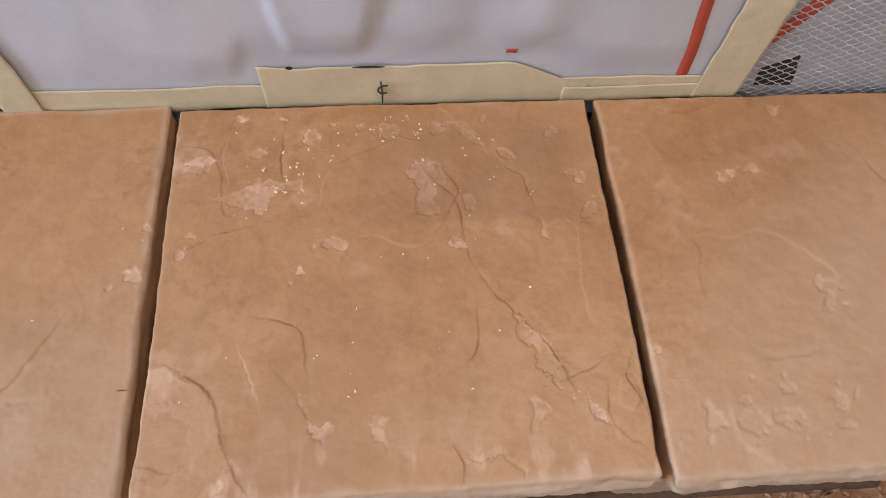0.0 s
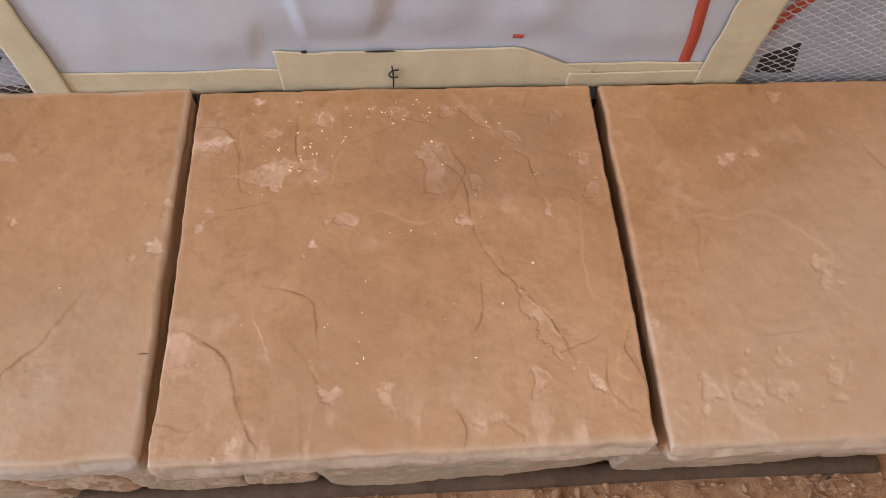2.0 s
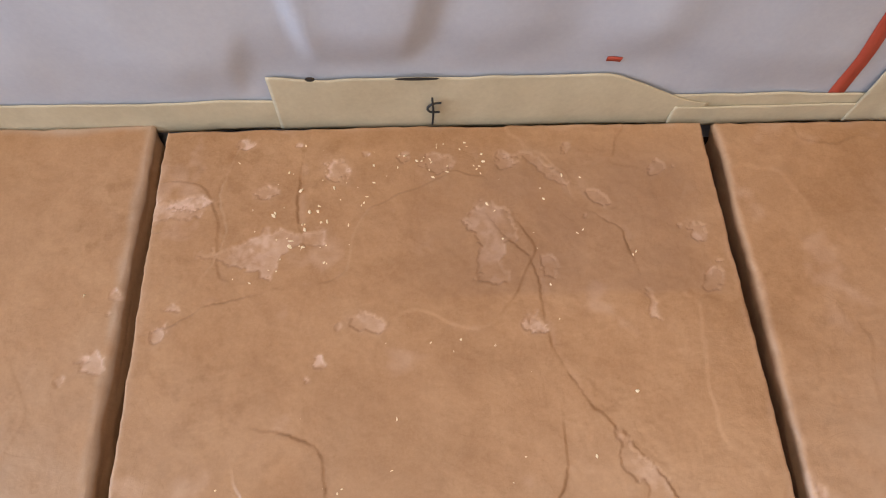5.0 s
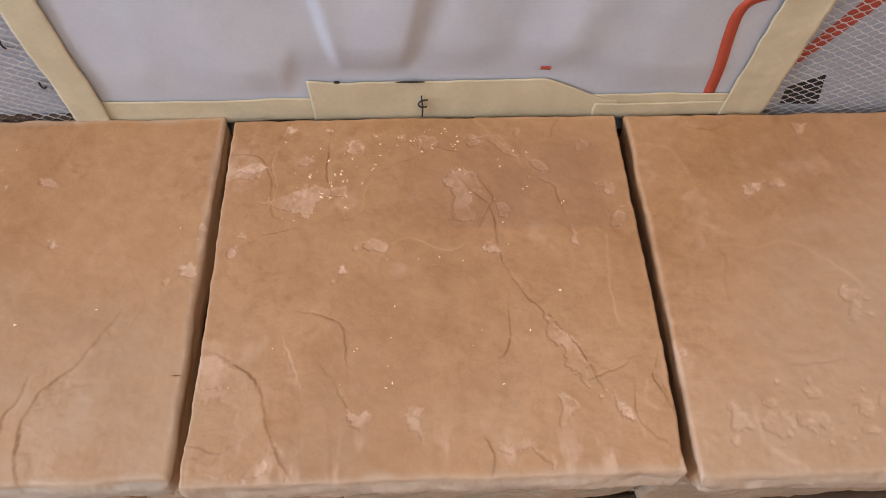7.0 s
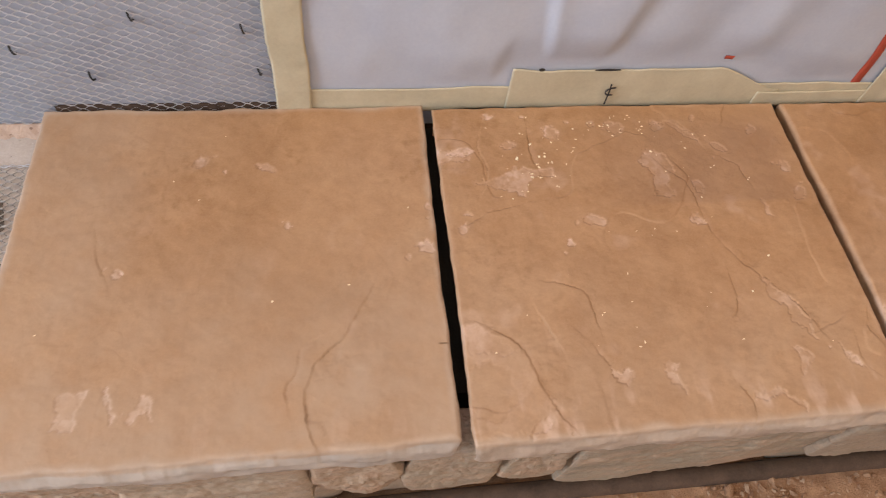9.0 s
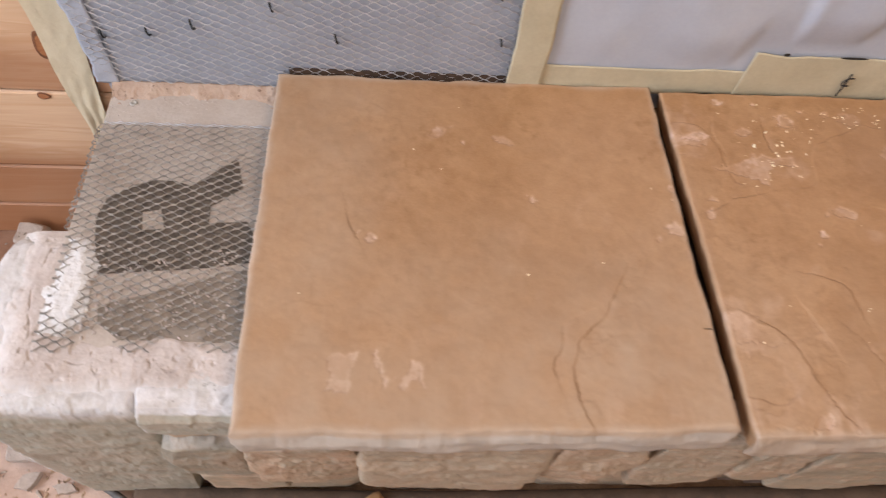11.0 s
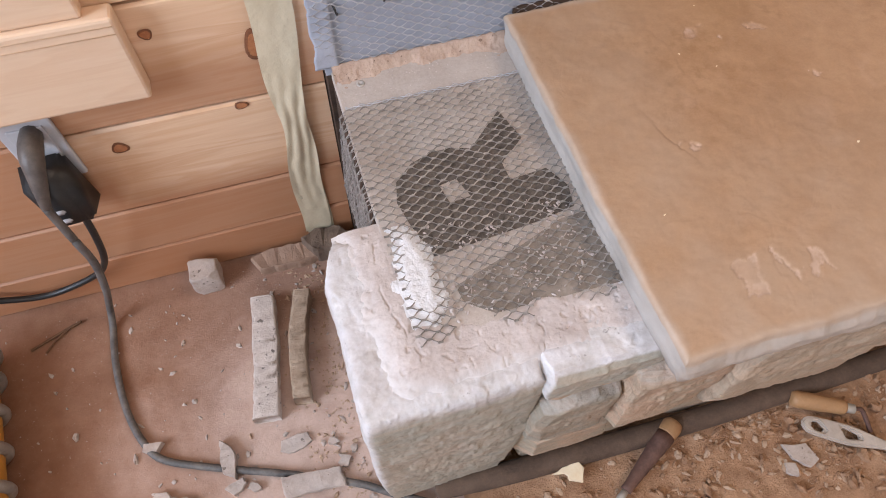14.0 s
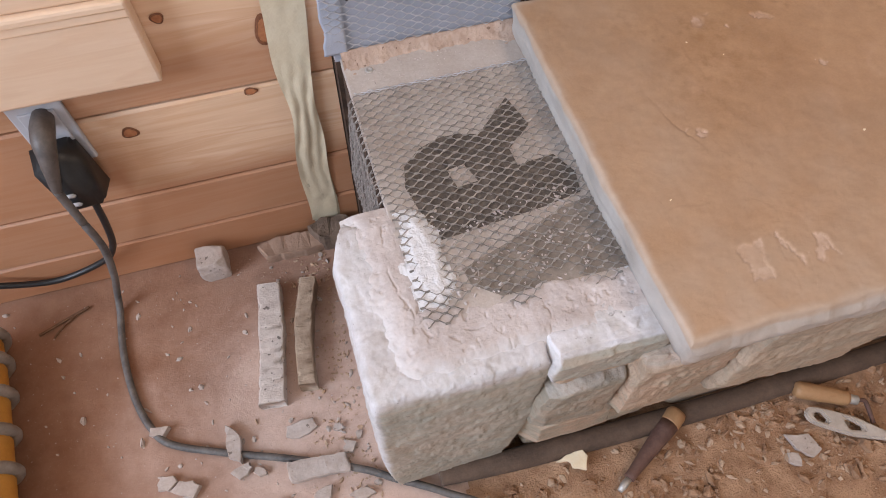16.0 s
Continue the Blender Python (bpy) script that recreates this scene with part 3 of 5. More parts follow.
        P[box] += fade * (tone * (1 - smoothstep(0.82, 1.0, q)) * (0.75 + 0.7 * fbm(x, y, 77 + i, 150, 3)) * broken + 0.12 * (1 - smoothstep(0.8, 1.7, q)))
        Z[box] -= 0.0008 * (1 - smoothstep(0.88, 0.96, q)) * fade
    # pale scuffs along the front edge
    if streaks:
        band = smoothstep(0.06, 0.0, Y - y0)
        n1 = fbm(X * 1.0, Y * 0.3, seed + 40, 60, 4)
        P += streaks * band * smoothstep(0.12, 0.5, n1)
        n2 = fbm(X, Y, seed + 41, 26, 4)
        P += 0.3 * streaks * smoothstep(0.3, 0.6, n2)
    P += 0.16 * smoothstep(0.006, 0.001, edge + 0.004 * fbm(X, Y, seed + 50, 60, 3))
    # film of stone dust, together with a painted window sheen, towards the front
    dust_sheen = smoothstep(0.28 if grey_sides else 0.24, 0.0, Y - y0 + 0.06 * fbm(X, Y, seed + 51, 9, 4))
    if grey_sides:
        dust_sheen = np.maximum(dust_sheen, 0.7 * smoothstep(0.20, 0.0, X - x0 + 0.06 * fbm(X, Y, seed + 52, 9, 4)))
    DUST_SHEEN = (0.85 if grey_sides else 0.4) * dust_sheen * (0.75 + 0.5 * fbm(X, Y, seed + 53, 30, 4))
    # pale sheen and dust painted towards the right front
    if sheen_drift:
        haze = smoothstep(0.10, 0.40, (X - x0) * 0.62 - Y * 0.75 + 0.05 * fbm(X, Y, seed + 55, 8, 4) + 0.02 * fbm(X, Y * 3 + X * 2, seed + 56, 30, 4))
        DUST_SHEEN = np.maximum(DUST_SHEEN, sheen_drift * haze * (0.9 + 0.4 * fbm(X, Y, seed + 57, 40, 4)))
        P += 0.24 * haze + 0.2 * haze * smoothstep(0.15, 0.6, fbm(X - 0.6 * Y, 0.35 * (Y + 0.6 * X), seed + 58, 34, 4))
    # a soft cast shadow with one straight side, painted into the stone colour
    SHADOW_BAND = np.zeros_like(X)
    if shadow_band:
        a, b, c, d = shadow_band
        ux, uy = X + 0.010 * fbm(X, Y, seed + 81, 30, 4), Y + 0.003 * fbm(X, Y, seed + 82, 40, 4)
        SHADOW_BAND = smoothstep(a, a + 0.13, ux) * smoothstep(b + 0.02, b - 0.03, ux) * smoothstep(c - 0.004, c + 0.004, uy) * smoothstep(d + 0.03, d - 0.02, uy) * (0.85 + 0.5 * fbm(X, Y, seed + 83, 34, 4))
    # arris: worn round, with nicks
    R = arris * (0.0028 + 0.0018 * fbm(X, Y, seed + 60, 45, 3))
    k = np.clip(1 - edge / R, 0, 1)
    Z -= R * (1 - np.sqrt(np.clip(1 - k * k, 0, 1)))
    top = np.stack([OX, OY, TOP + Z], -1).reshape(-1, 3)
    verts = [top]
    idx = np.arange(nx * ny).reshape(ny, nx)
    quads = np.stack([idx[:-1, :-1], idx[:-1, 1:], idx[1:, 1:], idx[1:, :-1]], -1).reshape(-1, 4)
    loop = np.concatenate([idx[0, :-1], idx[:-1, -1], idx[-1, :0:-1], idx[:0:-1, 0]])
    L = len(loop)
    base = top[loop]
    nrm = np.zeros((L, 2))
    nrm[:nx - 1, 1] = -1
    nrm[nx - 1:nx + ny - 2, 0] = 1
    nrm[nx + ny - 2:2 * nx + ny - 3, 1] = 1
    nrm[2 * nx + ny - 3:, 0] = -1
    faces = [quads]
    prev, start = loop, nx * ny
    rows = 9
    cut = [(0.6 * smoothstep(0.010, 0.0, np.where(grey_sides, edge, Y - y0) + 0.004 * fbm(X, Y, seed + 54, 50, 3))).reshape(-1)]
    along = np.arange(L) * step
    win = 9
    calm = np.stack([np.convolve(np.concatenate([base[-win:, i], base[:, i], base[:win, i]]), np.ones(2 * win + 1) / (2 * win + 1), "valid") for i in (0, 1)], -1)
    hidden = np.where((nrm[:, 0] < 0) & grey_sides, 0.15, under)
    for r in range(1, rows + 1):
        u = r / rows
        z = base[:, 2] * (1 - u) + (TOP - thick) * u
        front = (nrm[:, 1] < 0).astype(float)
        rough = 0.0022 + 0.0032 * front
        out = rough * fbm(along * 0.5, np.full(L, u * 0.13), seed + 70, 36, 5, 0.6) + front * 0.006 * math.sin(u * 2.6) - 0.009 * u ** 1.3 * (1 - front) * hidden
        g = min(1.0, u * 2.2)
        bx, by = base[:, 0] * (1 - g) + calm[:, 0] * g, base[:, 1] * (1 - g) + calm[:, 1] * g
        ring = np.stack([bx + nrm[:, 0] * out, by + nrm[:, 1] * out, z], -1)
        verts.append(ring)
        cur = np.arange(start, start + L)
        start += L
        nxt, pn = np.roll(cur, -1), np.roll(prev, -1)
        faces.append(np.stack([prev, cur, nxt, pn], -1))
        prev = cur
        cut.append(np.where((nrm[:, 1] < 0) | ((nrm[:, 0] < 0) & grey_sides), 1.0, 0.15))
    V = np.concatenate(verts)
    F = [tuple(q) for q in np.concatenate(faces).tolist()] + [tuple(prev[::-1].tolist())]
    pal = np.concatenate([np.clip(P, 0, 1).reshape(-1), np.zeros(len(V) - nx * ny)])
    ob = raw("hearth_slab", V.tolist(), F, M_STONE, None, "", True, {"pale": pal, "cut": np.concatenate(cut), "line": np.concatenate([C.reshape(-1), np.zeros(len(V) - nx * ny)]),
                                                                      "cool_light": np.concatenate([np.zeros(nx * ny)] + [np.where((nrm[:, 0] < 0) & grey_sides, 0.75, np.where((nrm[:, 1] < 0) & grey_sides, 0.4, 0.0))] * rows),
                                                                      "dust_sheen": np.concatenate([np.clip(DUST_SHEEN, 0, 1).reshape(-1), np.zeros(len(V) - nx * ny)]),
                                                                      "shadow_band": np.concatenate([np.clip(SHADOW_BAND, 0, 1).reshape(-1), np.zeros(len(V) - nx * ny)])})
    return tagged(ob, label, "stone slab", group)


slab("tan sandstone hearth slab with flaked layers and sawdust specks", -0.2062, 0.2155, -0.387, -0.003, 0.034, 0.0010, 11,
     [(0.0013, 0.02, [(-0.18, -0.28), (-0.154, -0.297), (-0.145, -0.315), (-0.141, -0.334), (-0.135, -0.349), (-0.127, -0.363)]),
      (0.0013, 0.014, [(-0.127, -0.272), (-0.121, -0.288), (-0.115, -0.303)][::-1]),
      (0.0005, 0.012, [(-0.096, -0.287), (-0.084, -0.303), (-0.071, -0.323)]),
      (0.0011, 0.014, [(-0.106, -0.237), (-0.085, -0.244), (-0.077, -0.252), (-0.074, -0.274)]),
      (0.0012, 0.016, [(0.078, -0.247), (0.077, -0.261), (0.068, -0.280), (0.047, -0.289)]),
      (0.0007, 0.03, [(0.057, -0.110), (0.070, -0.130), (0.071, -0.156), (0.075, -0.182), (0.087, -0.207), (0.096, -0.225), (0.108, -0.237)]),
      (0.0013, 0.016, [(0.108, -0.237), (0.120, -0.251), (0.136, -0.271), (0.146, -0.293)]),
      (0.0008, 0.012, [(0.150, -0.302), (0.162, -0.298), (0.176, -0.292)]),
      (0.0011, 0.015, [(0.205, -0.293), (0.202, -0.306), (0.213, -0.332)]),
      (0.0007, 0.012, [(0.182, -0.318), (0.181, -0.345), (0.198, -0.358)]),
      (0.0008, -0.02, [(-0.152, -0.033), (-0.160, -0.062), (-0.153, -0.095), (-0.160, -0.119)]),
      (0.0009, 0.02, [(-0.196, -0.168), (-0.176, -0.160), (-0.160, -0.150), (-0.136, -0.144)]),
      (0.0008, 0.014, [(-0.101, -0.040), (-0.102, -0.077), (-0.096, -0.101)]),
      (0.0009, 0.012, [(0.124, -0.090), (0.135, -0.098), (0.140, -0.118)]),
      (0.0008, 0.012, [(0.102, -0.062), (0.098, -0.050), (0.090, -0.040)]),
      (0.0009, 0.012, [(0.050, -0.359), (0.054, -0.369), (0.051, -0.383)])],
     [(0.003, -0.040, 0.013), (-0.185, -0.071, 0.011), (-0.190, -0.170, 0.010), (-0.125, -0.060, 0.007), (-0.073, -0.042, 0.008),
      (0.055, -0.038, 0.010), (0.122, -0.069, 0.009), (0.170, -0.046, 0.007), (0.198, -0.138, 0.011), (0.192, -0.100, 0.007), (-0.050, -0.165, 0.008),
      (-0.082, -0.192, 0.007), (-0.143, -0.018, 0.007), (0.079, -0.124, 0.006), (0.065, -0.169, 0.008), (0.170, -0.335, 0.007), (-0.145, -0.376, 0.008)],
     0.9, 0.8, satellites=1, shadow_band=(-0.07, 0.20, -0.148, -0.03), regions=[
         (-0.0004, 0.15, [(-0.225, -0.279), (-0.198, -0.273), (-0.180, -0.279), (-0.156, -0.297), (-0.145, -0.312), (-0.141, -0.332), (-0.130, -0.356), (-0.127, -0.372), (-0.160, -0.380), (-0.225, -0.380)]),
         (0.0004, 0.20, [(-0.206, -0.279), (-0.190, -0.276), (-0.170, -0.290), (-0.158, -0.306), (-0.176, -0.308), (-0.196, -0.304)]),
         (0.0003, -0.14, [(-0.183, -0.313), (-0.168, -0.324), (-0.164, -0.341), (-0.171, -0.361), (-0.181, -0.368), (-0.200, -0.364), (-0.207, -0.339), (-0.204, -0.319)]),
         (0.0010, 0.5, [(-0.070, -0.325), (-0.053, -0.331), (-0.056, -0.344), (-0.072, -0.339)]),
         (0.0009, 0.34, [(0.110, -0.238), (0.120, -0.251), (0.136, -0.271), (0.146, -0.293), (0.143, -0.312), (0.134, -0.300), (0.122, -0.292), (0.126, -0.276), (0.112, -0.262)]),
         (0.0007, 0.40, [(0.118, -0.316), (0.128, -0.329), (0.122, -0.339), (0.112, -0.349), (0.114, -0.334)]),
         (0.0006, 0.40, [(0.163, -0.316), (0.170, -0.330), (0.178, -0.345), (0.168, -0.338)]),
         (0.0007, 0.40, [(0.060, -0.361), (0.082, -0.357), (0.094, -0.367), (0.106, -0.370), (0.105, -0.386), (0.101, -0.374), (0.084, -0.366), (0.064, -0.366)]),
         (0.0006, 0.36, [(-0.020, -0.325), (-0.003, -0.327), (-0.012, -0.335), (-0.003, -0.357), (-0.012, -0.348), (-0.017, -0.336)]),
         (0.0009, 0.40, [(0.020, -0.088), (0.027, -0.077), (0.038, -0.074), (0.053, -0.080), (0.058, -0.096), (0.057, -0.106), (0.046, -0.109), (0.047, -0.136), (0.033, -0.139), (0.024, -0.135), (0.034, -0.116)]),
         (0.0006, 0.34, [(0.055, -0.032), (0.075, -0.030), (0.092, -0.044), (0.104, -0.060), (0.092, -0.056), (0.074, -0.040)]),
         (0.0007, 0.42, [(-0.172, -0.113), (-0.142, -0.103), (-0.126, -0.094), (-0.103, -0.094), (-0.078, -0.090), (-0.080, -0.100), (-0.108, -0.108), (-0.118, -0.131), (-0.143, -0.123), (-0.152, -0.118)]),
         (0.0006, 0.34, [(-0.206, -0.066), (-0.170, -0.068), (-0.172, -0.078), (-0.206, -0.080)]),
         (0.0006, 0.34, [(0.143, -0.145), (0.150, -0.150), (0.153, -0.172), (0.147, -0.166)])])

slab("smooth tan sandstone hearth slab with a curved crack and pale scrapes", -0.624, -0.217, -0.382, 0.002, 0.034, 0.0012, 23,
     [(0.0017, 0.03, [(-0.3, -0.258), (-0.315, -0.283), (-0.337, -0.3), (-0.346, -0.325), (-0.348, -0.355), (-0.341, -0.374)]),
      (0.0009, 0.02, [(-0.34, -0.28), (-0.354, -0.288), (-0.355, -0.31), (-0.364, -0.324), (-0.363, -0.337)]),
      (0.0005, 0.015, [(-0.546, -0.163), (-0.54, -0.185), (-0.533, -0.204)])],
     [(-0.456, -0.074, 0.007),
      (-0.39, -0.082, 0.007), (-0.521, -0.203, 0.006), (-0.231, -0.188, 0.008), (-0.366, -0.157, 0.003), (-0.222, -0.14, 0.006)], 0.35, 0.22, True, 2, [
         (0.0006, 1.3, [(-0.548, -0.318), (-0.530, -0.316), (-0.532, -0.346), (-0.552, -0.345)]),
         (0.0006, 1.3, [(-0.518, -0.316), (-0.511, -0.314), (-0.506, -0.334), (-0.498, -0.336), (-0.503, -0.347), (-0.510, -0.330)]),
         (0.0006, 1.3, [(-0.495, -0.344), (-0.482, -0.322), (-0.473, -0.326), (-0.474, -0.345), (-0.480, -0.334), (-0.488, -0.346)])], under=-0.1, arris=1.5)

slab("tan sandstone hearth slab with pale scuffs near its front", 0.2255, 0.64, -0.393, -0.003, 0.034, 0.0016, 37,
     [(0.0008, 0.02, [(0.5, -0.1), (0.52, -0.16), (0.49, -0.2)])],
     [(0.404, -0.226, 0.009), (0.406, -0.245, 0.007), (0.343, -0.325, 0.008), (0.305, -0.351, 0.013), (0.334, -0.347, 0.010),
      (0.383, -0.336, 0.009), (0.383, -0.356, 0.009), (0.268, -0.343, 0.010), (0.233, -0.283, 0.004), (0.415, -0.024, 0.006),
      (0.343, -0.106, 0.010), (0.375, -0.1, 0.008)], 0.75, 0.6, satellites=2, sheen_drift=0.85, under=-0.1, arris=1.7)


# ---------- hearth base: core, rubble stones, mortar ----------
# core coloured near-black so the slab joints read as deep shade
core = part("hearth_core", box_bm((-0.795, -0.325, FLOOR), (0.63, FACE - 0.0005, BED - 0.012)), M_GAP_SHADE)
tagged(core, "core of the raised hearth, near-black to paint the shade in its gaps", "hearth", kind="structure")
board = part("cement_board", box_bm((-0.803, -0.30, BED - 0.0118), (-0.585, FACE - 0.0005, BED), 0.001), M_BOARD)
tagged(board, "dusty pale cement board on top of the hearth", "board", kind="structure")


def solid_noise(W, D, seed, scale, octaves=4, gain=0.55, squeeze=(1, 1, 1)):
    """Noise on the faces of a block: each face takes it in its own plane."""
    w = np.abs(D) ** 4
    w = w / w.sum(1, keepdims=True)
    x, y, z = (W * np.array(squeeze)).T
    return w[:, 2] * fbm(x, y, seed, scale, octaves, gain) + w[:, 0] * fbm(y, z, seed + 1, scale, octaves, gain) + w[:, 1] * fbm(x, z, seed + 2, scale, octaves, gain)


def rubble(x0, x1, y0, y1, z0, z1, seed, dust=0.15, power=9.0, amp=0.006, label="rough grey-tan sandstone rubble block", mat=None, tilt=0.0, strat=1.0, n=30, chop=1.0):
    """A split stone: a block with rounded, uneven faces and strata; dust lies on what faces up; the dustiest get a
    daylit left face painted pale.
    """
    lin = np.linspace(-1, 1, n)
    A, B = np.meshgrid(lin, lin)
    a, b, o = A.ravel(), B.ravel(), np.ones(n * n)
    sides = [(a, b, o), (b, a, -o), (o, a, b), (-o, b, a), (b, o, a), (a, -o, b)]
    verts, faces = [], []
    for k, (u, v, w) in enumerate(sides):
        verts.append(np.stack([u, v, w], -1))
        i = np.arange(n * n).reshape(n, n) + k * n * n
        faces.append(np.stack([i[:-1, :-1], i[:-1, 1:], i[1:, 1:], i[1:, :-1]], -1).reshape(-1, 4))
    V, F = np.concatenate(verts), np.concatenate(faces)
    r = (np.abs(V) ** power).sum(1, keepdims=True) ** (1 / power)
    N = V / r
    c, h = np.array([(x0 + x1) / 2, (y0 + y1) / 2, (z0 + z1) / 2]), np.array([x1 - x0, y1 - y0, z1 - z0]) / 2
    W = c + N * h
    # split faces: random planes chop the block
    rs = np.random.RandomState(seed)
    small = h.min()
    for _ in range(16):
        nv = rs.randn(3) * np.array([1.0, 1.0, 0.7])
        nv /= np.linalg.norm(nv)
        reach = np.abs(nv * h).sum()
        over = (W - c) @ nv - (reach - min(small, 0.05) * rs.uniform(0.1, 0.48) * chop)
        W = W - np.outer(np.clip(over, 0, None), nv)
    D = N / np.linalg.norm(N, axis=1, keepdims=True)
    d1 = solid_noise(W, D, seed, 14)
    lay = solid_noise(W, D, seed + 4, 18, 4, 0.5, (0.6, 0.6, 2.4))
    d2 = np.round(lay * 4) / 4 * 0.75 + lay * 0.25
    d3 = solid_noise(W, D, seed + 9, 110)
    W = W + D * (0.6 * amp * d1 + 0.7 * amp * d2 * strat + 0.26 * amp * d3)[:, None]
    if n > 60:
        chip = solid_noise(W, D, seed + 6, 40, 4, 0.5)
        W = W + D * (0.0020 * np.round(chip * 2.5) / 2.5 + 0.0006 * solid_noise(W, D, seed + 7, 240, 3))[:, None]
    W[:, 2] += tilt * (W[:, 0] - c[0]) * (1 - smoothstep(z0, z1, W[:, 2]))
    patch = 0.05 * fbm(W[:, 0] + W[:, 1], W[:, 2] - W[:, 1], seed + 8, 40, 4)
    # dust on top; the left face is whitened in colour as window light
    du = dust * np.clip(0.04 + smoothstep(0.86, 0.97, N[:, 2] + patch) + (0.75 * smoothstep(0.88, 0.97, -N[:, 0] + patch) if dust > 0.55 else 0.0), 0, 1)
    ob = raw("rubble_stone", W.tolist(), F.tolist(), mat or M_RUBBLE, None, "", True, {"dust": du})
    bm = bmesh.new()
    bm.from_mesh(ob.data)
    bmesh.ops.remove_doubles(bm, verts=bm.verts, dist=0.0002)
    bmesh.ops.recalc_face_normals(bm, faces=bm.faces)
    bm.to_mesh(ob.data)
    bm.free()
    return tagged(ob, label, "stone", "hearth base stones")


rubble(-0.859, -0.708, -0.352, -0.172, FLOOR, 0.311, 101, 0.92, 22, 0.006, "large pale dust-covered sandstone corner block of the hearth", M_CORNER, strat=0.7, n=130, chop=0.8)
rubble(-0.712, -0.606, -0.358, -0.27, 0.266, 0.3145, 103, 1.0, 15, 0.0035, "white dusted flat sandstone piece beside the corner block", M_CORNER, n=80)
rubble(-0.700, -0.622, -0.354, -0.27, 0.236, 0.270, 104, 0.1, 14, 0.003, tilt=0.05)
rubble(-0.713, -0.632, -0.366, -0.25, 0.140, 0.250, 105, 0.25, 14, 0.004, n=70)
rubble(-0.712, -0.60, -0.362, -0.25, 0.060, 0.140, 106, 0.2, 14, 0.004, n=60)
# upper course, proud of the lower wall
for a, b, z0, tilt, seed, label in (
        (-0.630, -0.530, 0.150, 0.05, 107, "warm tan sandstone rubble block under the slab"), (-0.526, -0.353, 0.135, -0.02, 108, "warm tan sandstone rubble block under the slab"),
        (-0.349, -0.266, 0.150, 0.10, 109, "grey-tan sandstone rubble block under the slab"), (-0.262, -0.166, 0.150, -0.04, 110, "pinkish tan sandstone rubble block below a slab joint"),
        (-0.160, -0.092, 0.165, 0.06, 111, "pale sandstone rubble block under the slab"), (-0.087, 0.213, 0.125, 0.05, 112, "long grey layered sandstone rubble block"),
        (0.227, 0.450, 0.135, 0.06, 113, "grey-tan sandstone rubble block under the slab"), (0.455, 0.637, 0.150, -0.03, 114, "grey-tan sandstone rubble block under the slab")):
    rubble(a, b, -0.383 if seed != 107 else -0.374, -0.343, z0, 0.3185 if seed != 107 else 0.283, seed, 0.2, 12, 0.0075, label, tilt=tilt, n=80, chop=1.45 if b - a < 0.2 else 0.95)
# lower course, set back
for i in range(7):
    a = -0.70 + i * 0.19
    rubble(a, a + 0.185, -0.350 - 0.004 * (i % 2), -0.24, FLOOR, 0.118 - 0.012 * (i % 3), 150 + i, 0.1, 11, 0.006, n=40)


def heap(name, label, category, x0, x1, y0, y1, height, step, mat, kind="stuff"):
    """A sheet of loose material lying over a support; height(X, Y) in metres, trimmed where it is below zero."""
    nx, ny = int((x1 - x0) / step) + 1, int((y1 - y0) / step) + 1
    X, Y = np.meshgrid(np.linspace(x0, x1, nx), np.linspace(y0, y1, ny))
    Z, keep, *thin = height(X, Y)
    idx = np.arange(nx * ny).reshape(ny, nx)
    q = np.stack([idx[:-1, :-1], idx[:-1, 1:], idx[1:, 1:], idx[1:, :-1]], -1).reshape(-1, 4)
    k = keep.reshape(-1)
    q = q[k[q].all(1)]
    ob = raw(name, np.stack([X, Y, Z], -1).reshape(-1, 3).tolist(), q.tolist(), mat, attrs={"thin": thin[0].reshape(-1)} if thin else None)
    bm = bmesh.new()
    bm.from_mesh(ob.data)
    bmesh.ops.delete(bm, geom=[v for v in bm.verts if not v.link_faces], context="VERTS")
    bm.to_mesh(ob.data)
    bm.free()
    return tagged(ob, label, category, kind=kind)


def mortar_height(X, Y):
    n = fbm(X, Y, 301, 24, 5)
    front = smoothstep(-0.270, -0.296, Y + 0.012 * fbm(X, Y, 302, 30, 3))
    side = smoothstep(-0.782, -0.806, X + 0.010 * fbm(X, Y, 303, 30, 3)) * smoothstep(-0.17, -0.2, Y)
    cover = np.maximum(front, side)
    wav = 0.005 * fbm(X, Y, 308, 32, 4)
    lip = smoothstep(-0.352, -0.320, Y + 2 * wav) * smoothstep(-0.850, -0.814, X + 2.4 * wav)
    Z = 0.3095 + 0.0075 * cover * lip + 0.0020 * n * cover + 0.0005 * fbm(X, Y, 305, 140, 3)
    Z -= 0.0009 * smoothstep(0.34, 0.5, fbm(X, Y, 306, 120, 3))
    for line in ([(-0.752, -0.300), (-0.748, -0.318), (-0.741, -0.326), (-0.738, -0.342)], [(-0.706, -0.298), (-0.703, -0.315), (-0.708, -0.338)],
                 [(-0.812, -0.20), (-0.817, -0.235), (-0.812, -0.262), (-0.808, -0.290)], [(-0.727, -0.298), (-0.727, -0.314)], [(-0.78, -0.305), (-0.764, -0.312), (-0.752, -0.309)]):
        d, _ = crack_field(X, Y, line)
        Z -= 0.0014 * np.exp(-(d / 0.0006) ** 2) * smoothstep(-0.1, 0.25, fbm(X, Y, 307, 90, 3))
    Z -= 0.007 * (1 - lip) ** 2
    return Z, (cover > 0.12) & (Y > -0.341) & (X > -0.845), np.clip(1.6 * (1 - lip), 0, 1)


heap("mortar_bed", "pinkish dusty mortar spread over the hearth edge", "mortar", -0.856, -0.60, -0.356, -0.16, mortar_height, 0.0008, M_MORTAR)


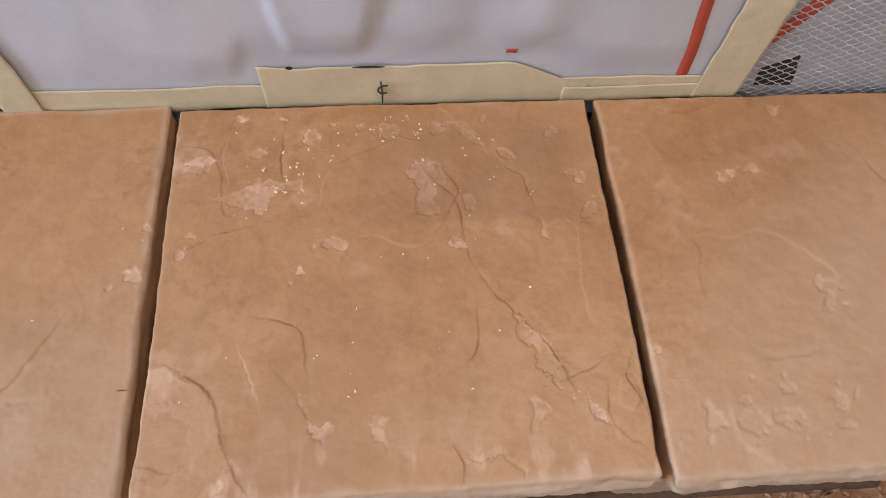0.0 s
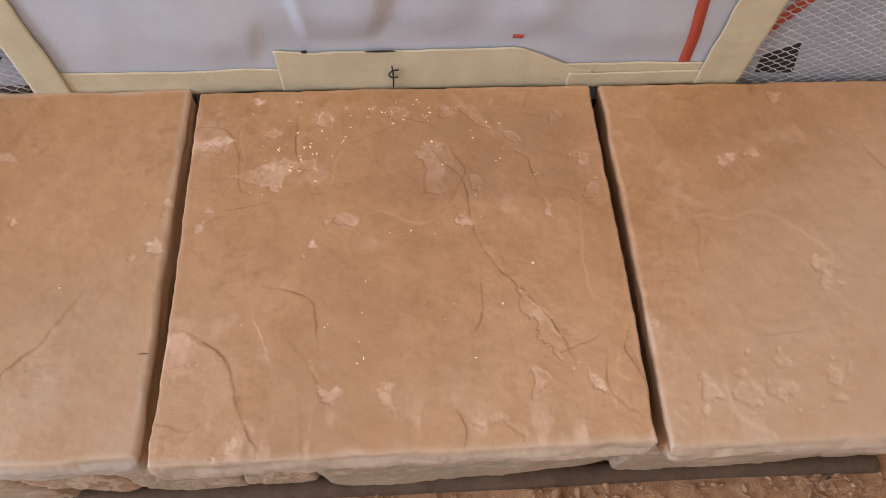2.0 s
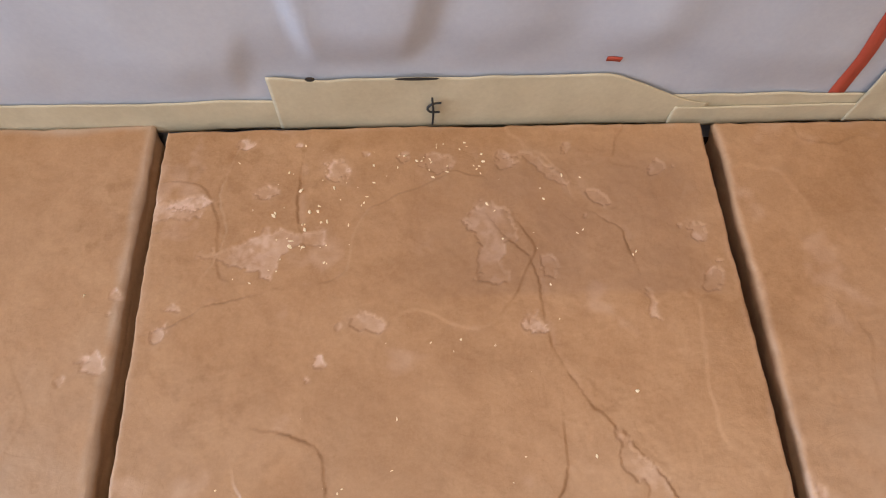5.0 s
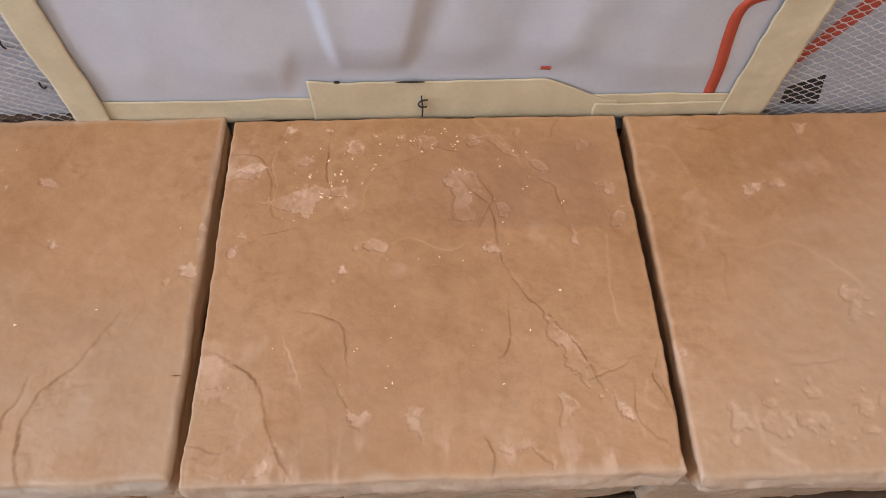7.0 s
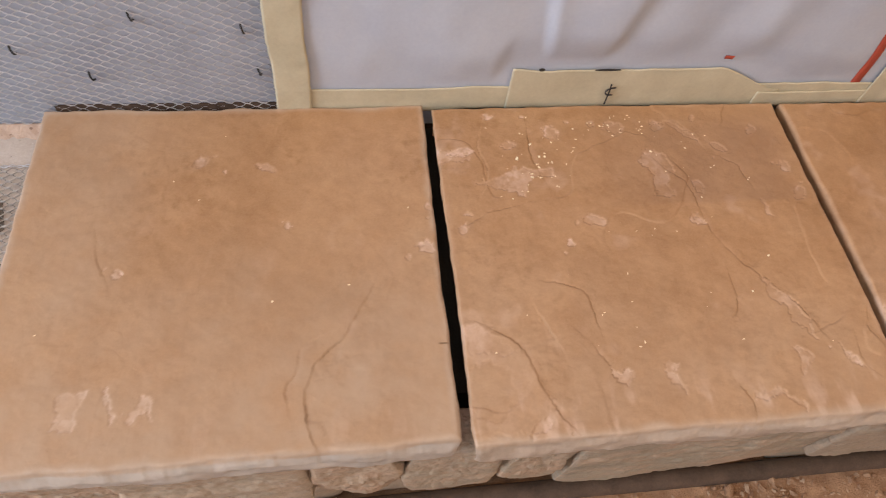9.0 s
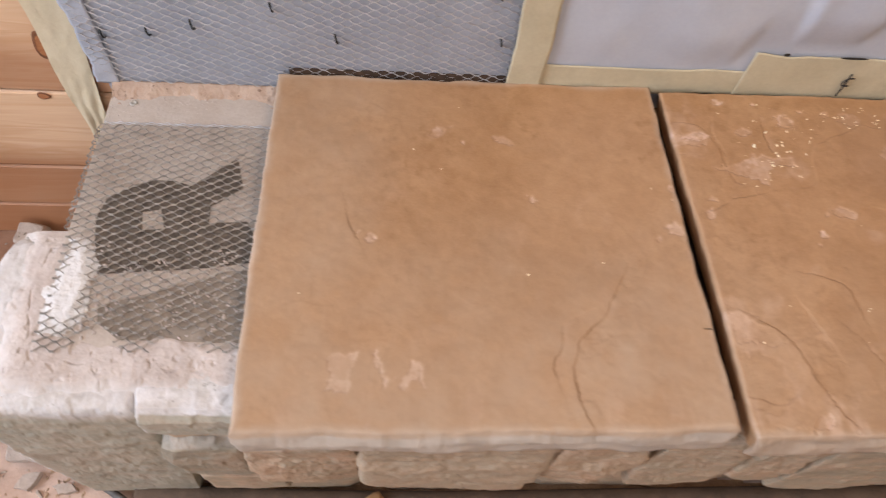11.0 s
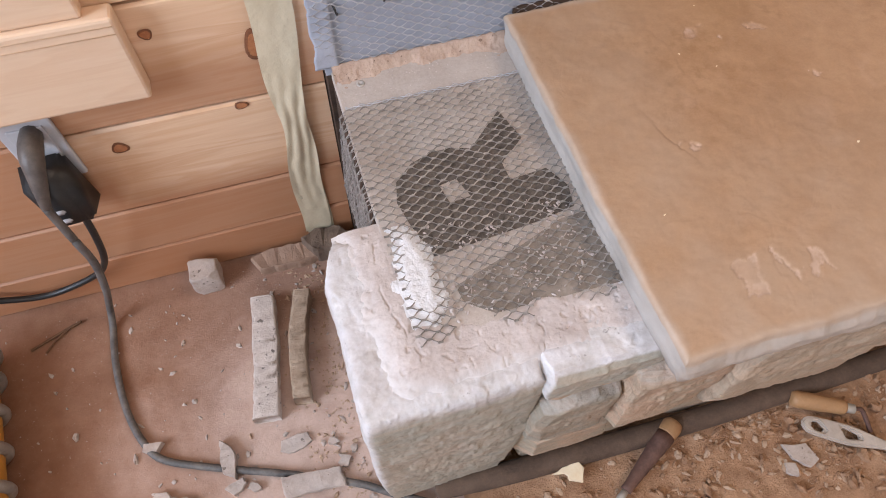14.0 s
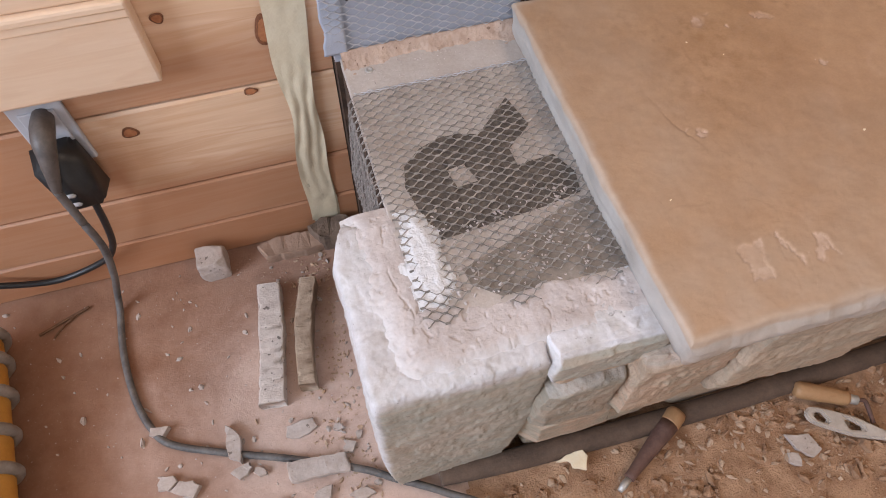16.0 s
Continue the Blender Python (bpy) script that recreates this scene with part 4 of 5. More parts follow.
def dab_height(X, Y):
    d = np.hypot((X + 0.786) / 0.019, (Y + 0.240) / 0.050) + 0.5 * fbm(X, Y, 311, 60, 4)
    return BED + 0.0008 + 0.0035 * smoothstep(1.0, 0.3, d) + 0.001 * fbm(X, Y, 312, 200, 3), d < 1.0


heap("white_mortar_dab", "white mortar dab pressed through the wire mesh", "mortar", -0.83, -0.74, -0.33, -0.17, dab_height, 0.0016, M_WHITE_MORTAR)


def fillet_height(X, Y):
    n = fbm(X, Y, 315, 26, 4)
    foot = -0.024 + 0.016 * n + 0.010 * np.sin((X + 0.80) * 16)
    return BED - 0.0008 + 0.011 * smoothstep(foot, 0.0065, Y) ** 1.4 + 0.0016 * fbm(X, Y, 316, 150, 4), (Y > foot) & (X > -0.803)


heap("mortar_fillet", "tan mortar dust along the foot of the wall", "mortar", -0.806, -0.60, -0.050, 0.0068, fillet_height, 0.0010, M_FILLET)


def dirt_height(X, Y):
    n = fbm(X, Y, 321, 7, 5)
    m = smoothstep(-0.335, -0.372, Y + 0.02 * n) * smoothstep(-0.82, -0.64, X + 0.1 * n)
    return FLOOR + 0.001 + 0.014 * m + 0.006 * m * fbm(X, Y, 322, 30, 5), m > 0.02


heap("dirt", "loose brown dirt and mortar crumbs along the hearth foot", "dirt", -0.95, 0.8, -0.95, -0.33, dirt_height, 0.005, M_DIRT)


# ---------- expanded wire mesh ----------
def lath(name, label, place, u0, u1, v0, v1, long=0.0182, short=0.0088, seed=1, keep=None, parent=None, mat=None, thin=0.0005):
    """Expanded metal: rows of diamonds of flat twisted strands; place(u, v, w) gives the world point, w is the height off the support."""
    rng = random.Random(seed)
    verts, faces = [], []
    rows, cols = int((v1 - v0) / (short / 2)), int((u1 - u0) / long)
    jit = {}

    def node(r, c):
        if (r, c) not in jit:
            jit[(r, c)] = (rng.uniform(-0.0007, 0.0007), rng.uniform(-0.0004, 0.0004), rng.uniform(0, 0.0012))
        a, b, w = jit[(r, c)]
        return u0 + (c + (0.5 if r % 2 else 0.0)) * long + a, v0 + r * short / 2 + b, 0.0016 + w

    def strand(p, q, lean):
        k = len(verts)
        pts = []
        for s, bend in ((0.0, 0.0), (0.2, 0.07), (0.5, 0.5), (0.8, 0.93), (1.0, 1.0)):
            pts.append((p[0] + (q[0] - p[0]) * s, p[1] + (q[1] - p[1]) * bend, p[2] + (q[2] - p[2]) * s + 0.0005 * math.sin(s * math.pi)))
        for (u, v, w) in pts:
            for dv, dw in ((-thin, -0.0002 * lean), (thin, 0.0002 * lean), (thin, 0.0002 * lean + 0.0006), (-thin, -0.0002 * lean + 0.0006)):
                verts.append(place(u, v + dv, w + dw))
        for i in range(4):
            for j in range(4):
                a, b = k + i * 4 + j, k + i * 4 + (j + 1) % 4
                faces.append((a, b, b + 4, a + 4))

    for r in range(rows):
        for c in range(cols + 1):
            p = node(r, c)
            if keep is None or keep(p[0], p[1]):
                k = len(verts)
                for du in (-0.0021, 0.0021):
                    for dv, dw in ((-0.0008, 0.0), (0.0007, 0.0010), (0.0007, 0.0016), (-0.0008, 0.0006)):
                        verts.append(place(p[0] + du, p[1] + dv, p[2] + dw))
                faces += [(k + j, k + (j + 1) % 4, k + 4 + (j + 1) % 4, k + 4 + j) for j in range(4)] + [(k, k + 1, k + 2, k + 3), (k + 7, k + 6, k + 5, k + 4)]
            for dc in ((0, 1) if r % 2 else (-1, 0)):
                if not 0 <= c + dc <= cols:
                    continue
                q = node(r + 1, c + dc)
                if keep is None or keep((p[0] + q[0]) / 2, (p[1] + q[1]) / 2):
                    strand(p, q, 1 if dc in (1,) or (dc == 0 and not r % 2) else -1)
    ob = raw(name, verts, faces, mat or M_WIRE, parent, smooth=False)
    return tagged(ob, label, "wire mesh", kind="stuff")


def on_wall(u, v, w):
    return (u, FACE - w, v)


lath("wire_mesh", "galvanised expanded metal lath stapled to the grey wall wrap", on_wall, -0.812, -0.372, 0.327, 0.80, seed=3,
     keep=lambda u, v: v > 0.329)
lath("wire_mesh", "galvanised expanded metal lath over printed grey wall wrap", on_wall, 0.384, 0.80, 0.334, 0.80, seed=4)


def wrap_over(u, v, w):
    """Lies on the board, and turns down over its left edge."""
    edge = -0.803
    lift = 0.004 * math.exp(-((u - edge) / 0.012) ** 2)
    if u > edge:
        return (u, v, BED + w + lift * 0.3)
    return (edge - w - 0.0015 - 0.06 * (edge - u), v, BED - 0.95 * (edge - u) + 0.001)


bent = lath("wire_mesh", "dusty expanded metal lath bent over the cement board edge", wrap_over, -0.925, -0.615, -0.302, -0.046, seed=5, long=0.0158, short=0.0087, mat=M_OLDWIRE,
     keep=lambda u, v: v > -0.292 + 0.014 * math.sin(u * 90) and (u > -0.80 or v > -0.175 - 0.05 * (u + 0.80)) and (u > -0.795 or v > -0.30))
for k in (0, 1):
    tube("selvage", [(-0.800 + 0.0079 * i, -0.0465 + 0.0014 * (-1) ** (i + k), BED + 0.0022 + 0.0008 * (-1) ** i) for i in range(24)], 0.0006, M_WIRE, bent, "bright twisted edge strand", sides=6, n=4)
# shade under the bent lath is put into this board's dark colour
side = part("side_board", box_bm((-0.8035, -0.30, FLOOR), (-0.7955, -0.001, BED - 0.0125)), M_SHADE_BROWN)
tagged(side, "side of the hearth base, coloured dark as the shaded gap below the lath", "board", kind="structure")


# printed marks on the cement board and the wall wrap, as thin flat shapes
def flat(name, points, mat, parent, m, depth=0.0006, label=""):
    return part(name, prism_bm(points, depth, m), mat, parent, label)


ON_BED = Matrix.Translation((0, 0, BED + 0.0001))
ON_WALL = Matrix.Translation((0, FACE - 0.0001, 0)) @ Matrix.Rotation(radians(90), 4, "X")
mark = empty("printed_mark", "large faded black printed mark on the cement board", "print", (-0.71, -0.16, BED))


def ring_shape(outer, inner, depth, m):
    """A closed outline with one hole, as a thin plate."""
    bm = bmesh.new()
    for pts in (outer, inner):
        vs = [bm.verts.new((x, y, depth)) for x, y in pts]
        for a, b in zip(vs, vs[1:] + vs[:1]):
            bm.edges.new((a, b))
    bmesh.ops.triangle_fill(bm, use_beauty=True, edges=bm.edges[:])
    r = bmesh.ops.extrude_face_region(bm, geom=bm.faces[:])
    bmesh.ops.translate(bm, verts=[v for v in r["geom"] if isinstance(v, bmesh.types.BMVert)], vec=(0, 0, -depth))
    bm.transform(m)
    return bm


part("letter_shape", ring_shape(
    [(-0.765, -0.226), (-0.776, -0.19), (-0.781, -0.165), (-0.776, -0.143), (-0.757, -0.126), (-0.736, -0.119), (-0.717, -0.119), (-0.699, -0.125),
     (-0.659, -0.088), (-0.649, -0.126), (-0.677, -0.149), (-0.676, -0.169), (-0.64, -0.166), (-0.628, -0.19), (-0.632, -0.212), (-0.667, -0.218)],
    [(-0.740, -0.157), (-0.723, -0.154), (-0.716, -0.176), (-0.736, -0.178)], 0.0006, ON_BED), M_PRINT, mark)
flat("wedge_shape", [(-0.757, -0.258), (-0.700, -0.240), (-0.650, -0.2215), (-0.622, -0.2195), (-0.622, -0.293), (-0.733, -0.290), (-0.754, -0.274)], M_PRINT2, mark, ON_BED)

wrap_print = empty("wrap_print", "orange stripes and a black block printed on the wall wrap", "print", (0.42, 0, 0.42))
flat("stripe", [(0.374, 0.402), (0.386, 0.402), (0.430, 0.478), (0.446, 0.515), (0.428, 0.515), (0.412, 0.486)][::1], M_ORANGE, wrap_print, ON_WALL)
flat("stripe", [(0.372, 0.455), (0.384, 0.455), (0.392, 0.515), (0.376, 0.515)], M_ORANGE, wrap_print, ON_WALL)
flat("black_block", [(0.404, 0.353), (0.448, 0.351), (0.433, 0.398), (0.399, 0.378)], M_BLACK, wrap_print, ON_WALL)


# ---------- masking paper and tape over the firebox opening ----------
def sheet(name, label, category, x0, x1, z0, z1, out, step, mat, thick=0.0006, outline=None, parent=None):
    """A thin sheet in front of the wall; out(X, Z) is how far it stands off; outline(X, Z) moves its rim."""
    nx, nz = max(2, int(round((x1 - x0) / step)) + 1), max(2, int(round((z1 - z0) / step)) + 1)
    X, Z = np.meshgrid(np.linspace(x0, x1, nx), np.linspace(z0, z1, nz))
    D = out(X, Z)
    if outline is not None:
        X, Z = outline(X, Z)
    fr = np.stack([X, FACE - D, Z], -1).reshape(-1, 3)
    bk = np.stack([X, FACE - D + thick, Z], -1).reshape(-1, 3)
    n = nx * nz
    i = np.arange(n).reshape(nz, nx)
    q = np.stack([i[:-1, :-1], i[:-1, 1:], i[1:, 1:], i[1:, :-1]], -1).reshape(-1, 4)
    loop = np.concatenate([i[0, :-1], i[:-1, -1], i[-1, :0:-1], i[:0:-1, 0]])
    rim = np.stack([loop, loop + n, np.roll(loop, -1) + n, np.roll(loop, -1)], -1)
    ob = raw(name, np.concatenate([fr, bk]).tolist(), np.concatenate([q, q[:, ::-1] + n, rim]).tolist(), mat, parent)
    if category:
        tagged(ob, label, category)
    elif label:
        tagged(ob, label)
    return ob


def paper_out(X, Z):
    inside = smoothstep(-0.345, -0.27, X) * smoothstep(0.345, 0.28, X) * smoothstep(0.375, 0.43, Z - 0.029 * smoothstep(-0.145, -0.123, X) * smoothstep(0.225, 0.15, X))
    left, right = -0.088 - 0.12 * (Z - 0.4), -0.026 + 0.22 * (Z - 0.4)
    fold = 0.008 * smoothstep(left - 0.003, left + 0.012, X) * smoothstep(right + 0.014, right - 0.004, X) - 0.003 * np.exp(-((X - right - 0.018) / 0.02) ** 2)
    fold = fold + 0.003 * np.exp(-((X - 0.13 - 0.3 * (Z - 0.4)) / 0.03) ** 2)
    wave = 0.005 * fbm(X, Z * 0.4, 401, 9, 3) + 0.002 * np.sin(X * 31 + 2 * Z)
    return 0.004 + inside * (0.005 + wave + fold * smoothstep(0.403, 0.43, Z))


sheet("masking_paper", "crinkled pale grey masking paper taped over the firebox", "paper", -0.352, 0.352, 0.352, 0.98, paper_out, 0.004, M_PAPER)
tapes = empty("masking_tape", "cream masking tape strips framing the paper", "tape", (0, 0, 0.37))


def tape_out(base, amp, seed):
    return lambda X, Z: base + amp * (fbm(X, Z, seed, 26, 4) + 0.5 * fbm(X * 0.4, Z, seed + 1, 60, 3))


def ragged(seed, amp):
    return lambda X, Z: (X + amp * fbm(X * 0 + Z, Z, seed, 20, 3), Z + amp * fbm(X, X * 0, seed + 2, 16, 3))


sheet("tape_strip", "", "", -0.373, 0.372, 0.3415, 0.377, tape_out(0.0062, 0.0007, 411), 0.003, M_TAPE, outline=ragged(1, 0.0028), parent=tapes)
sheet("tape_strip", "", "", -0.120, 0.215, 0.3425, 0.404, tape_out(0.0069, 0.0005, 413), 0.003, M_TAPE, parent=tapes,
      outline=lambda X, Z: (X, Z + 0.004 * fbm(X, X * 0, 8, 14, 3) * smoothstep(0.36, 0.404, Z) - 0.034 * smoothstep(0.12, 0.215, X) * (Z - 0.3425) / 0.0615))
sheet("tape_strip", "", "", -0.378, -0.340, 0.3485, 0.99, tape_out(0.0085, 0.0012, 415), 0.003, M_TAPE, outline=ragged(3, 0.0028), parent=tapes)
sheet("tape_strip", "", "", 0.335, 0.3845, 0.3435, 0.99, tape_out(0.0085, 0.0016, 417), 0.003, M_TAPE, outline=ragged(5, 0.0034), parent=tapes)
sheet("tape_strip", "", "", 0.19, 0.385, 0.3425, 0.366, tape_out(0.0078, 0.0008, 419), 0.003, M_TAPE, outline=ragged(7, 0.0028), parent=tapes)
sheet("tape_strip", "", "", -0.375, 0.375, 0.955, 0.99, tape_out(0.0075, 0.0012, 421), 0.004, M_TAPE, outline=ragged(9, 0.0012), parent=tapes)

torn = sheet("torn_wrap_edge", "ragged pale edge of wall wrap beside the pine boards", "wall wrap", -0.817, -0.794, 0.324, 0.82, tape_out(0.003, 0.0016, 441), 0.003, M_WRAP,
             outline=lambda X, Z: (X + (X < -0.808) * 0.005 * fbm(Z, Z * 0, 443, 45, 4, 0.65), Z))

# centre-line mark drawn in ink on the tape
ink = empty("centre_mark", "black ink centre-line mark on the masking tape", "ink mark", (0, -0.013, 0.365))
tube("stroke", [(-0.0005, -0.0020, 0.351), (0.0, -0.0020, 0.365), (-0.001, -0.0020, 0.383)], 0.0009, M_BLACK, ink, sides=6, n=4)
tube("stroke", [(0.006, -0.0018, 0.377), (0.0, -0.0018, 0.376), (-0.0045, -0.0018, 0.371), (-0.002, -0.0018, 0.366), (0.005, -0.0018, 0.366)], 0.0009, M_BLACK, ink, sides=6, n=5)

# thin dark plates stand in for the shaded gaps under the paper folds
gaps = empty("paper_gap_shade", "small flat dark plates painting the shade where the folded paper lifts off the tape", "gap", (-0.05, 0, 0.405))
for gx, gz, gw, gh in ((-0.088, 0.4055, 0.0035, 0.0022), (-0.012, 0.4045, 0.016, 0.0014)):
    part("opening", prism_bm([(gx + gw * math.cos(k * 0.524), gz + gh * math.sin(k * 0.524)) for k in range(12)], 0.0005,
                             Matrix.Translation((0, -0.0015, 0)) @ Matrix.Rotation(radians(90), 4, "X")), M_GAP_SHADE, gaps)

paper_print = empty("paper_print", "orange stripe and dash printed on the paper", "print", (0.31, -0.02, 0.42))


def ribbon(name, pts, width, mat, parent, off):
    """A flat stripe that follows the paper's own bulge."""
    path = smooth_path([(x, 0, z) for x, z in pts], 10)
    verts, faces = [], []
    for i, p in enumerate(path):
        d = (path[min(i + 1, len(path) - 1)] - path[max(i - 1, 0)]).normalized()
        s = Vector((d.z, 0, -d.x)) * width / 2
        for q in (p - s, p + s):
            verts.append((q.x, FACE - float(paper_out(np.array([q.x]), np.array([q.z]))[0]) - off, q.z))
    n = len(verts)
    verts += [(x, y + off * 0.7, z) for x, y, z in verts]
    for i in range(len(path) - 1):
        a = 2 * i
        faces += [(a, a + 1, a + 3, a + 2), (n + a, n + a + 2, n + a + 3, n + a + 1), (a, a + 2, n + a + 2, n + a), (a + 1, n + a + 1, n + a + 3, a + 3)]
    return raw(name, verts, faces, mat, parent)


ribbon("stripe", [(0.314, 0.364), (0.309, 0.41), (0.300, 0.46), (0.297, 0.488), (0.304, 0.503), (0.325, 0.509), (0.338, 0.51)], 0.0125, M_ORANGE, paper_print, 0.0007)
ribbon("dash", [(0.122, 0.4185), (0.127, 0.4185), (0.1325, 0.4175)], 0.0048, M_ORANGE, paper_print, 0.0012)

# tape hanging on the pine wall beside the fireplace breast
old = empty("hanging_tape", "loose crumpled strip of greenish masking tape on the pine wall", "tape", (-0.85, PINE_Y, 0.2))


def hang_strip(name, x_top, x_bot, w_top, w_bot, z_bot, z_top, lift, seed, mat):
    nz, nx = 150, 14
    verts, faces = [], []
    for i in range(nz + 1):
        v = i / nz
        z = z_bot + (z_top - z_bot) * v
        x, w = x_bot + (x_top - x_bot) * v, w_bot + (w_top - w_bot) * v
        pinch = 1 - 0.28 * math.exp(-((z - 0.24) / 0.05) ** 2)
        for j in range(nx + 1):
            s = j / nx - 0.5
            X, Z = np.array([x + s * w]), np.array([z])
            rip = 0.0022 * math.exp(-((z - 0.2) / 0.11) ** 2) * math.sin(s * 9 + 3 * math.sin(z * 11)) + 0.0018 * float(fbm(X, Z, seed, 40, 3)[0])
            verts.append((x + s * w * pinch + 0.0016 * math.sin(z * 37), PINE_Y - lift - abs(rip) - 0.003 * math.exp(-((z - 0.24) / 0.06) ** 2), z))
    k = nx + 1
    for i in range(nz):
        for j in range(nx):
            faces.append((i * k + j, i * k + j + 1, (i + 1) * k + j + 1, (i + 1) * k + j))
    n = len(verts)
    verts += [(x, y + 0.0007, z) for x, y, z in verts]
    faces += [tuple(reversed([q + n for q in fc])) for fc in faces]
    return raw(name, verts, faces, mat, old)


hang_strip("tape_strip", -0.833, -0.857, 0.048, 0.036, 0.018, 0.9, 0.0022, 431, M_OLDTAPE)
hang_strip("tape_strip", -0.852, -0.854, 0.034, 0.037, 0.012, 0.135, 0.0012, 435, M_TAPE)


# ---------- outlet, plug and cord ----------
outlet = empty("wall_outlet", "white outlet plate on the pine wall, partly under the apron", "outlet", (-1.105, PINE_Y, 0.28))
part("plate", box_bm((-1.1225, PINE_Y - 0.006, 0.2325), (-1.0715, PINE_Y - 0.0005, 0.331), 0.002), M_WHITE, outlet)
part("socket_face", box_bm((-1.114, PINE_Y - 0.0085, 0.244), (-1.080, PINE_Y - 0.0055, 0.311), 0.0015), M_WHITE, outlet)

tap = empty("plug_adapter", "black rubber three-way plug adapter in the outlet", "plug", (-1.09, 0.0, 0.235))


def shaped(name, lo, hi, bevel, mat, parent, m=None, label="", taper=None):
    bm = box_bm(lo, hi)
    if taper:
        ax, k = taper
        mid = [(a + b) / 2 for a, b in zip(lo, hi)]
        for v in bm.verts:
            if v.co.y < mid[1]:
                v.co.x, v.co.z = mid[0] + (v.co.x - mid[0]) * k, mid[2] + (v.co.z - mid[2]) * k
    bmesh.ops.bevel(bm, geom=bm.edges[:], offset=bevel, segments=3, affect="EDGES")
    if m is not None:
        bm.transform(m)
    return part(name, bm, mat, parent, label, True)


TILT_PLUG = Matrix.Translation((-1.092, 0.0, 0.22)) @ Matrix.Rotation(radians(-4), 4, "Y") @ Matrix.Translation((1.092, 0.0, -0.22))
shaped("body", (-1.121, -0.020, 0.194), (-1.073, 0.0215, 0.278), 0.006, M_RUBBER, tap, TILT_PLUG, taper=("y", 0.82))
for zz in (0.213, 0.228):
    shaped("slot_cover", (-1.110, -0.0235, zz), (-1.096, -0.0195, zz + 0.0065), 0.0018, M_WHITE, tap, None, "pale moulded tab")
plug = empty("cord_plug", "grey rubber plug pushed into the outlet", "plug", (-1.107, 0.0, 0.30))
tube("plug_body", [(-1.093, 0.0215, 0.304), (-1.093, 0.004, 0.305), (-1.094, -0.010, 0.300), (-1.098, -0.022, 0.280), (-1.105, -0.029, 0.252)], 0.014, M_GREYPLUG, plug,
     radii=[0.0100, 0.0112, 0.0108, 0.0080, 0.0046], sides=14)
tube("cord", [(-1.105, -0.029, 0.252), (-1.103, -0.034, 0.20), (-1.104, -0.034, 0.148), (-1.119, -0.030, 0.082), (-1.137, -0.018, 0.028), (-1.147, -0.030, FLOOR + 0.006), (-1.147, -0.078, FLOOR + 0.0048),
              (-1.143, -0.119, FLOOR + 0.0048), (-1.135, -0.159, FLOOR + 0.0048), (-1.121, -0.196, FLOOR + 0.0048), (-1.100, -0.224, FLOOR + 0.0048), (-1.046, -0.250, FLOOR + 0.0048), (-0.961, -0.284, FLOOR + 0.0048),
              (-0.886, -0.318, FLOOR + 0.0048), (-0.851, -0.340, FLOOR + 0.0068), (-0.80, -0.372, FLOOR + 0.012), (-0.74, -0.42, FLOOR + 0.02), (-0.70, -0.52, FLOOR + 0.02)],
     0.0044, M_CORD, plug, "dusty dark grey rubber cord", n=10)
cord2 = empty("power_cord", "black cord curling from the plug adapter along the wall", "cord", (-1.1, 0.0, 0.19))
tube("cord", [(-1.094, 0.000, 0.20), (-1.096, 0.000, 0.185), (-1.100, 0.000, 0.153), (-1.108, 0.002, 0.113), (-1.119, 0.008, 0.083), (-1.136, 0.014, 0.057), (-1.172, 0.018, 0.036), (-1.210, 0.019, 0.027),
              (-1.245, 0.018, 0.036), (-1.30, 0.012, 0.070)], 0.0041, M_RUBBER, cord2, "black rubber cord", n=10)

# ribbed hose
hose = empty("ribbed_hose", "yellow ribbed hose with grey translucent rings", "hose", (-1.28, -0.15, 0.05))
HP = smooth_path([(-1.314, -0.04, 0.026), (-1.304, -0.10, 0.028), (-1.296, -0.18, 0.028), (-1.288, -0.26, 0.028), (-1.274, -0.36, 0.028)], 12)
hose_wall = tube("hose_wall", [tuple(p) for p in HP[::4]], 0.034, M_YELLOW, hose, "yellow flexible wall", sides=20, n=6)
for k in range(2, len(HP) - 1, 7):
    p, d = HP[k], (HP[k + 1] - HP[k - 1]).normalized()
    s = d.cross(Vector((0, 0, 1))).normalized()
    u = s.cross(d)
    tube("ring", [tuple(p + s * 0.036 * math.cos(a) + u * 0.036 * math.sin(a)) for a in [2 * math.pi * j / 14 for j in range(15)]], 0.0072, M_RING, hose_wall, sides=10, n=3)

# grey foam strip along the foot of the hearth
foam = tube("foam_pipe", [(-0.80, -0.352, 0.000), (-0.7, -0.362, 0.007), (-0.5, -0.370, 0.010), (-0.33, -0.371, 0.008), (-0.1, -0.370, 0.006), (0.15, -0.371, 0.006), (0.4, -0.370, 0.006), (0.63, -0.374, 0.006)],
            0.0135, M_FOAM, None, sides=14, n=12)
tagged(foam, "dusty grey foam strip along the foot of the hearth", "foam strip")


# ---------- loose tools ----------
def lathe(name, base, axis, profile, mat, parent, label="", sides=18):
    d = Vector(axis).normalized()
    s = d.cross(Vector((0, 0, 1))).normalized()
    u = s.cross(d)
    verts, faces = [], []
    for h, r in profile:
        for k in range(sides):
            a = 2 * math.pi * k / sides
            verts.append(Vector(base) + d * h + (s * math.cos(a) + u * math.sin(a)) * r)
    n = len(profile)
    for i in range(n - 1):
        for k in range(sides):
            a, b = i * sides + k, i * sides + (k + 1) % sides
            faces.append((a, b, b + sides, a + sides))
    faces += [tuple(range(sides))[::-1], tuple(range((n - 1) * sides, n * sides))]
    return raw(name, verts, faces, mat, parent, label)


G = 0.006
